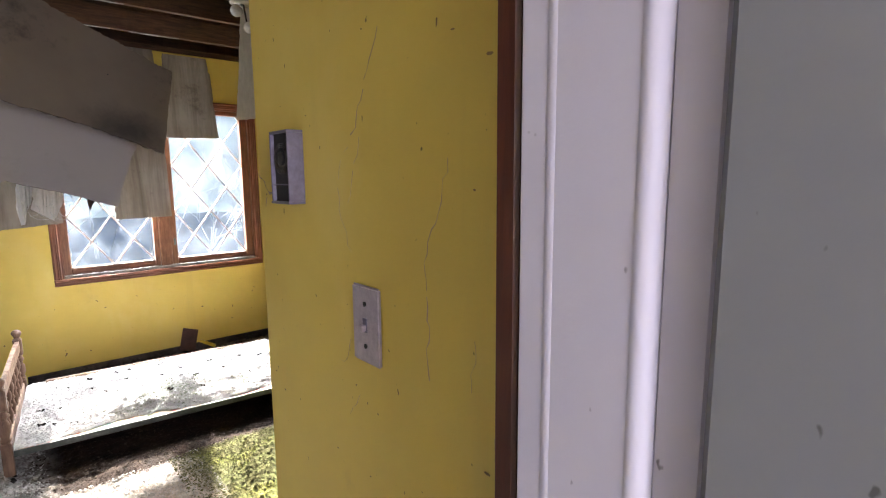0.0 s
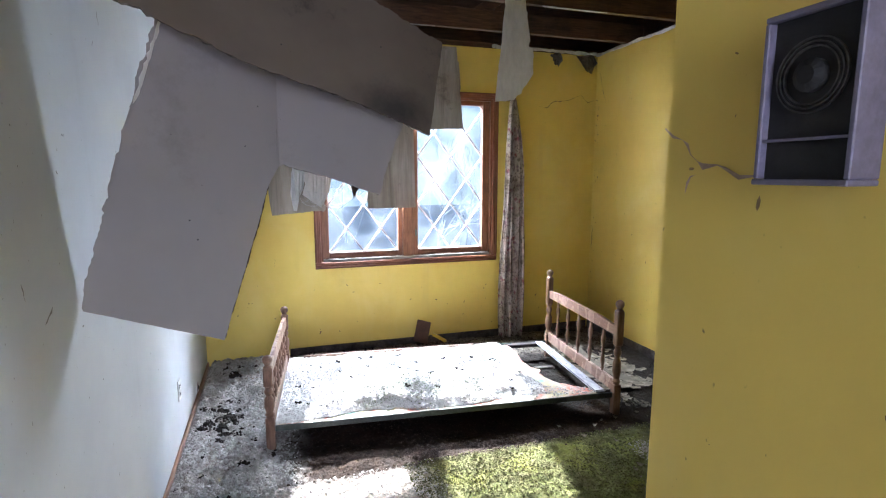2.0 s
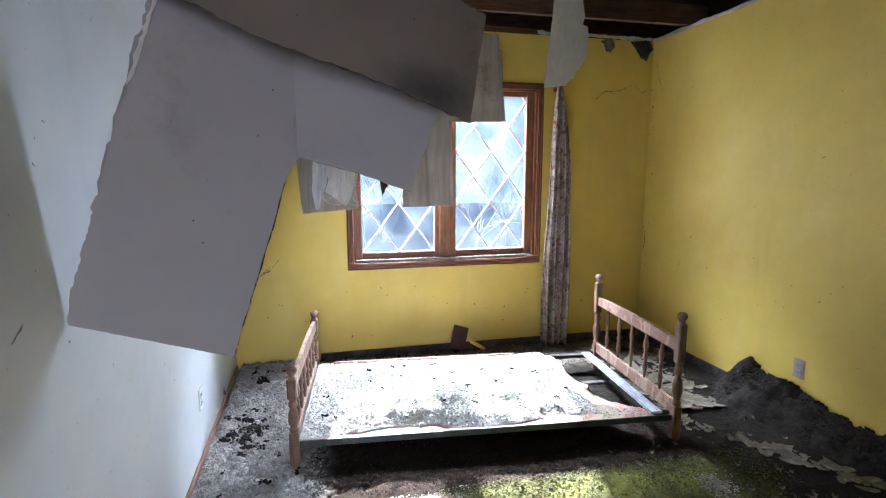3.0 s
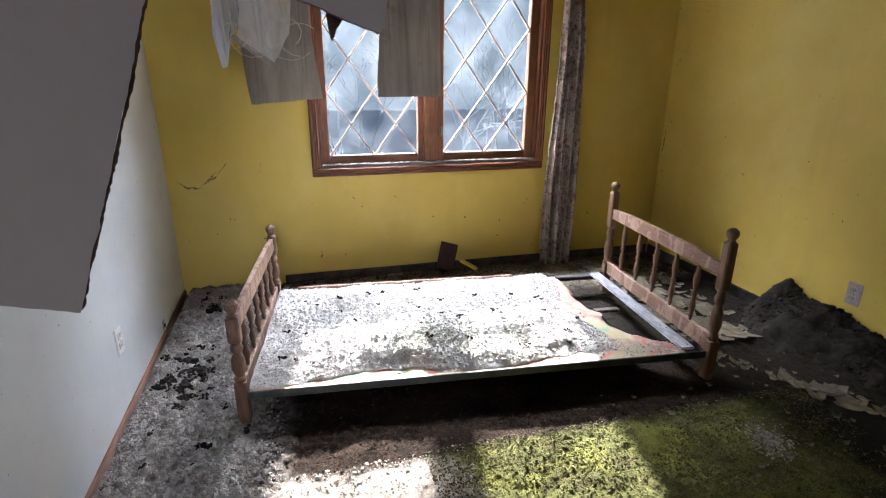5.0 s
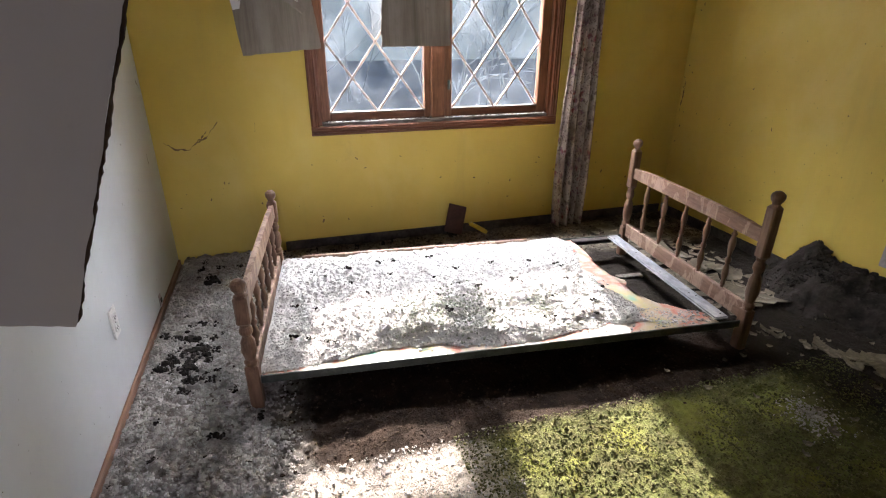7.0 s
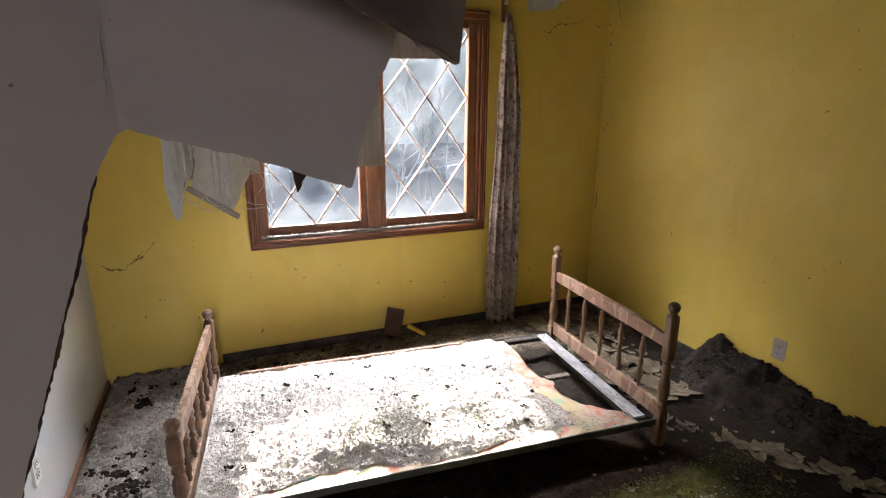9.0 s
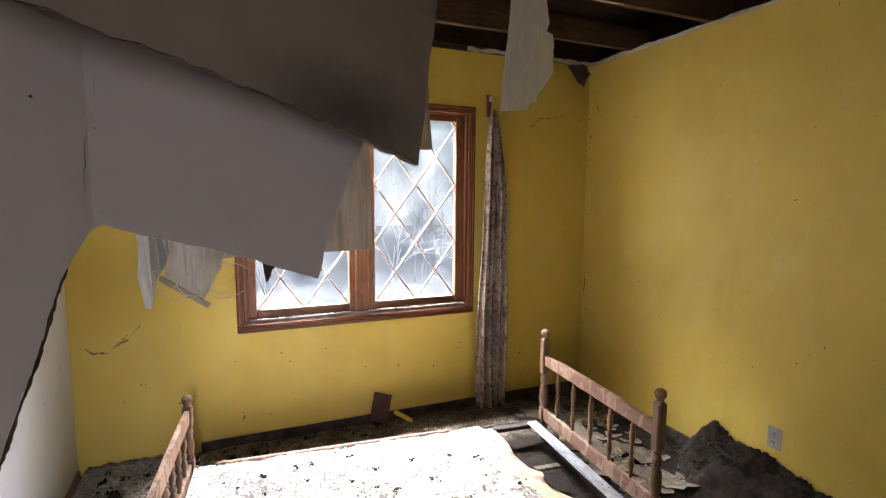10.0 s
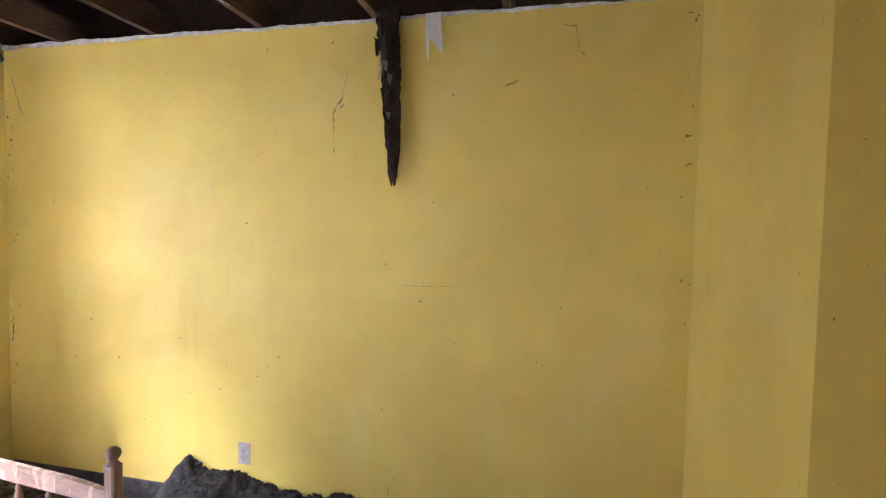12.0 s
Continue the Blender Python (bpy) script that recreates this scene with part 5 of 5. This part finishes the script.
part("tuft", torn_sheet(ragged([(0.330, 1.42, 0.002), (0.334, 1.377, 0.003), (0.339, 1.351, 0.003), (0.347, 1.363, 0.003), (0.366, 1.40, 0.002), (0.372, 1.42, 0.0)], 0.01, 0.004, rng), lambda u, v: (u, 2.62, v), 0.006, (0, 1, 0)), [FELT, FELT], film_thing, "dark ragged tuft")


# ---- rubble along the right wall ----
def heap_point(x, y):
    """Top of the slumped heap; x counts from the wall."""
    peak = 0.13 * math.exp(-((y - 3.53) / 0.11) ** 2) + 0.15 * math.exp(-((y - 3.28) / 0.26) ** 2) + 0.11 * math.exp(-((y - 2.75) / 0.40) ** 2) + 0.05 * math.exp(-((y - 2.60) / 0.10) ** 2)
    reach = 0.22 + 0.14 * math.exp(-((y - 3.35) / 0.3) ** 2) + 0.10 * noise.noise(Vector((y * 4, 2, 1)))
    t = min(1.0, max(0.0, x) / reach)
    fade = min(1.0, (3.78 - y) / 0.10, (y - 2.03) / 0.2)
    bump = noise.fractal(Vector((x * 9, y * 9, 4)), 1.0, 2.0, 4)
    fold = 0.5 - abs(noise.noise(Vector((x * 5 + 0.8 * bump, y * 9, 2))))
    crease = 0.5 - abs(noise.noise(Vector((x * 14, y * 22, 6))))
    z = max(0.0, peak * fade) * (1 - t * t) ** 1.6 * (1.0 + 0.10 * bump + 0.16 * fold) + (0.03 * crease + 0.018 * (1 + bump)) * max(0.0, fade) * (1 - t)
    return Vector((RIGHT - 0.012 - x + 0.02 * bump * t, y, max(z, 0.004)))


def sheet_of(surface, us, vs, nu, nv):
    """A grid over a surface."""
    bm = bmesh.new()
    rows = [[bm.verts.new(surface(us[0] + (us[1] - us[0]) * i / nu, vs[0] + (vs[1] - vs[0]) * j / nv)) for j in range(nv + 1)] for i in range(nu + 1)]
    for a, b in zip(rows, rows[1:]):
        for j in range(nv):
            bm.faces.new((a[j], b[j], b[j + 1], a[j + 1]))
    return bm


def heap():
    h = thing("debris_heap", "grey black sodden heap of fallen insulation along the wall", "debris")
    part("mound", sheet_of(heap_point, (0.0, 0.46), (2.04, 3.78), 52, 180), HEAP, h, "", True)
    rng = np.random.default_rng(77)
    places, sizes = [], []
    while len(places) < 5200:
        x, y = abs(rng.normal(0, 0.16)), rng.uniform(2.06, 3.76)
        p = heap_point(x, y)
        if x < 0.44 and noise.noise(Vector((x * 16, y * 16, 8))) > -0.25:
            places.append(p + Vector((0, 0, 0.001)))
            sizes.append(rng.uniform(0.002, 0.006) if rng.random() < 0.85 else rng.uniform(0.006, 0.015))
    tufts = lumps("crumb_layer", places, sizes, HEAP_TUFTS, 78, 0.8)
    tufts.parent = h
    tagged(tufts, "grey fibrous crumbs", kind="stuff")
    for k, (x, y, w, l, turn) in enumerate(((0.05, 3.44, 0.16, 0.20, 0.4), (0.16, 3.25, 0.17, 0.16, -0.5), (0.08, 3.02, 0.18, 0.22, 0.2), (0.10, 2.72, 0.16, 0.20, -0.3))):
        def drape(u, v):
            a, b = u * math.cos(turn) - v * math.sin(turn), u * math.sin(turn) + v * math.cos(turn)
            p = heap_point(max(0.0, x + a + 0.02 * noise.noise(Vector((v * 30, k, 0)))), y + b + 0.02 * noise.noise(Vector((u * 30, k, 5))))
            return p + Vector((-0.006, 0, 0.008 + 0.012 * abs(noise.noise(Vector((u * 24, v * 24, k))))))
        part("torn_flap", sheet_of(drape, (0.0, w), (0.0, l), 18, 18), HEAP, h, "crumpled dark flap")


heap()


def flakes():
    """Curled plaster shards and paint strips, a few shapes laid out many times."""
    rng = random.Random(31)
    shapes = []
    for k in range(10):
        n = rng.randint(8, 12)
        long = rng.uniform(1.0, 2.2)
        ring = []
        for i in range(n):
            a, r = 2 * math.pi * i / n + rng.uniform(-0.2, 0.2), rng.uniform(0.55, 1.1)
            ring.append(Vector((math.cos(a) * long * r, math.sin(a) * 0.8 * r)))
        bm = torn_sheet(ring, lambda u, v: (0.022 * u, 0.022 * v, 0.003 * u * u + 0.004 * v), 0.0025, (0, 0, 1))
        me = bpy.data.meshes.new("plaster_flake")
        bmesh.ops.recalc_face_normals(bm, faces=bm.faces)
        bm.to_mesh(me)
        bm.free()
        me.materials.append(FLAKE)
        me.materials.append(FLAKE)
        shapes.append(me)
    spots = [(rng.uniform(2.03, 2.55), rng.uniform(3.35, 4.6), 1.3) for _ in range(90)]
    spots += [(rng.uniform(2.06, 2.45), rng.uniform(3.38, 4.5), 3.4) for _ in range(34)]
    for _ in range(64):
        s = rng.random()
        spots.append((2.07 + 0.45 * s + rng.gauss(0, 0.04), 3.32 - 0.78 * s + rng.gauss(0, 0.03), 0.9 + 0.9 * (s > 0.45)))
    spots += [(rng.uniform(1.5, 2.5), rng.uniform(2.3, 3.2), 0.5) for _ in range(45)]
    for x, y, grow in spots:
        ob = new("plaster_flake", rng.choice(shapes))
        size = grow * rng.uniform(0.35, 1.2)
        ob.matrix_basis = pose(x, y, 0.030 + 0.014 * rng.random(), rng.uniform(-10, 10), rng.uniform(-10, 10), rng.gauss(-40, 40)) @ Matrix.Diagonal((size, size, 1, 1))
        tagged(ob, "pale flake of fallen plaster on the dark floor", "plaster flake", "fallen plaster flakes")


flakes()

s = thing("broad_scraper", "rusty broad scraper with yellow handle leaning on the baseboard", "scraper", pose(1.135, 4.655, 0.05, -24, 0, 0) @ pose(0, 0, 0, 0, 18, 0))
part("blade", box((-0.06, -0.004, 0.0), (0.06, 0.004, 0.185), 0.003), BLADE, s, "rust brown square blade")
g = thing("yellow_handle", "yellow wooden tool handle lying by the scraper", "handle", pose(1.235, 4.60, 0.125, 0, 24, -32))
part("grip", box((-0.01, -0.013, -0.012), (0.12, 0.013, 0.012), 0.006, None, None, 2), HANDLE, g)
for x in (0.0, 0.022):
    part("rivet", lathe([(0.004, 0), (0.003, 0.002)], None, (x, 0, 0.0118), 8), PLATE_WHITE, g)


# ---- cracks and runs on the walls ----
STAIN = plain("dried_run", (0.19, 0.12, 0.05), (0.32, 0.21, 0.085), 30, 0.8, 90, 0.3)
STAIN_PINK = plain("lifted_paint_edge", (0.36, 0.25, 0.18), (0.50, 0.36, 0.28), 30, 0.8, 90, 0.3)
PASSAGE = lambda u, v, d: (SWITCH_X - 0.0006 - d, u, v)
EAST = lambda u, v, d: (RIGHT - 0.0006 - d, u, v)
NORTH = lambda u, v, d: (u, FAR - 0.0006 - d, v)
for place, name, runs in (
        (PASSAGE, "passage wall", [(((0.70, 1.66), (0.737, 1.589), (0.758, 1.542), (0.80, 1.50)), 0.0016, STAIN_PINK), (((0.80, 1.50), (0.812, 1.461), (0.805, 1.417), (0.78, 1.372)), 0.0008, STAIN),
                                   (((0.572, 1.496), (0.583, 1.448), (0.615, 1.376), (0.611, 1.342)), 0.0009, STAIN), (((0.611, 1.335), (0.608, 1.231)), 0.0022, STAIN_PINK),
                                   (((1.108, 1.485), (1.078, 1.468), (1.058, 1.448), (0.99, 1.437)), 0.0035, STAIN_PINK), (((1.066, 1.441), (1.077, 1.424)), 0.003, STAIN_PINK),
                                   (((0.768, 1.162), (0.798, 1.121)), 0.0006, STAIN), (((0.79, 1.24), (0.80, 1.21), (0.82, 1.20)), 0.0006, STAIN), (((0.75, 1.53), (0.785, 1.44)), 0.0006, STAIN),
                                   (((0.53, 1.30), (0.535, 1.24)), 0.0007, STAIN), (((0.50, 1.20), (0.49, 1.12), (0.47, 1.11)), 0.0007, STAIN)]),
        (EAST, "yellow wall", [(((2.637, 2.244), (2.67, 2.112), (2.713, 2.046), (2.712, 1.911)), 0.004, STAIN), (((2.707, 1.875), (2.705, 1.843)), 0.004, STAIN), (((2.662, 2.085), (2.678, 2.065)), 0.016, STAIN_PINK),
                              (((1.936, 2.137), (1.90, 2.135), (1.811, 2.169)), 0.003, STAIN), (((1.672, 2.392), (1.589, 2.386), (1.57, 2.28)), 0.003, STAIN), (((1.56, 2.275), (1.549, 2.253)), 0.004, STAIN),
                              (((2.385, 1.223), (2.11, 1.231)), 0.0014, STAIN), (((4.58, 2.04), (4.62, 2.10), (4.70, 2.33)), 0.003, STAIN), (((4.72, 0.75), (4.71, 0.95)), 0.006, STAIN), (((2.40, 0.12), (2.41, 0.24)), 0.002, STAIN)]),
        (NORTH, "window wall", [(((2.228, 2.014), (2.30, 2.00), (2.36, 2.055), (2.508, 2.069), (2.62, 2.12)), 0.0045, STAIN), (((2.62, 2.13), (2.702, 2.06), (2.76, 2.08)), 0.004, STAIN), (((-0.449, 0.706), (-0.40, 0.665), (-0.33, 0.66), (-0.222, 0.76)), 0.006, STAIN),
                               (((-0.30, 0.69), (-0.24, 0.72), (-0.17, 0.802)), 0.005, STAIN), (((0.02, 0.79), (0.012, 0.74)), 0.003, STAIN)])):
    host = thing("wall_cracks", "dried runs and lifted cracks on the " + name, "cracks", kind="structure")
    for k, (points, wide, material) in enumerate(runs):
        part("crack", crack(points, 1.15 * wide if place is PASSAGE else 1.5 * wide, place, k, 0.004, 0.12 if place is PASSAGE else 0.0), STAIN_PINK if place is PASSAGE else material, host)


def flecks(count, place, us, vs, size, seed):
    """Tiny scattered specks of dirt on a wall."""
    rng = random.Random(seed)
    bm = bmesh.new()
    for _ in range(count):
        u, v, r, a = rng.uniform(*us), rng.uniform(*vs), size * rng.uniform(0.2, 1.0) ** 2, rng.uniform(0, 3.14)
        long = rng.uniform(1.0, 3.5)
        ring = []
        for k in range(6):
            t = k / 6 * 2 * math.pi
            du, dv = r * long * math.cos(t) * rng.uniform(0.6, 1.1), r * math.sin(t) * rng.uniform(0.6, 1.1)
            ring.append(bm.verts.new(place(u + du * math.cos(a) - dv * math.sin(a), v + du * math.sin(a) + dv * math.cos(a), 0.0004)))
        bm.faces.new(ring)
    return bm


STAIN_GREY = plain("grey_smudge", (0.12, 0.115, 0.11), (0.30, 0.29, 0.28), 30, 0.8, 90, 0.3)
WEST = lambda u, v, d: (-0.4208 - 0.01656 * u + 0.0006 + d, u, v)
host = thing("wall_smudges", "grey smudges and scuffs on the white wall", "smudges", kind="structure")
for k, (u, v, du, dv, wide) in enumerate(((2.06, 1.095, 0.05, 0.03, 0.008), (1.965, 1.21, 0.01, -0.04, 0.004), (2.70, 1.96, 0.005, -0.04, 0.005), (2.28, 1.54, 0.02, 0.005, 0.003),
                                          (2.22, 1.45, 0.02, -0.01, 0.004), (2.62, 1.84, 0.01, 0.015, 0.004), (4.66, 1.04, 0.03, -0.05, 0.006), (4.55, 0.70, 0.01, -0.06, 0.005))):
    part("smudge", crack([(u, v), (u + du, v + dv)], wide, WEST, k, 0.006), STAIN_GREY, host)
for place, us, vs, count, size, name in ((PASSAGE, (0.44, 1.09), (0.9, 1.9), 130, 0.0022, "passage wall"), (EAST, (1.15, 4.6), (0.3, 2.4), 60, 0.005, "yellow wall"),
                                         (EAST, (1.092, 1.135), (0.9, 2.42), 34, 0.006, "wall corner by the closet"), (EAST, (4.66, 4.735), (0.4, 2.2), 44, 0.007, "wall corner by the curtain"),
                                         (NORTH, (-0.45, 2.7), (0.1, 0.6), 70, 0.006, "window wall"), (WEST, (1.2, 4.6), (0.15, 2.3), 60, 0.004, "white wall")):
    ob = link("wall_flecks", flecks(count, place, us, vs, size, count), STAIN if place is not WEST else STAIN_GREY)
    tagged(ob, "tiny dark flecks of dirt on the " + name, "flecks", kind="stuff")
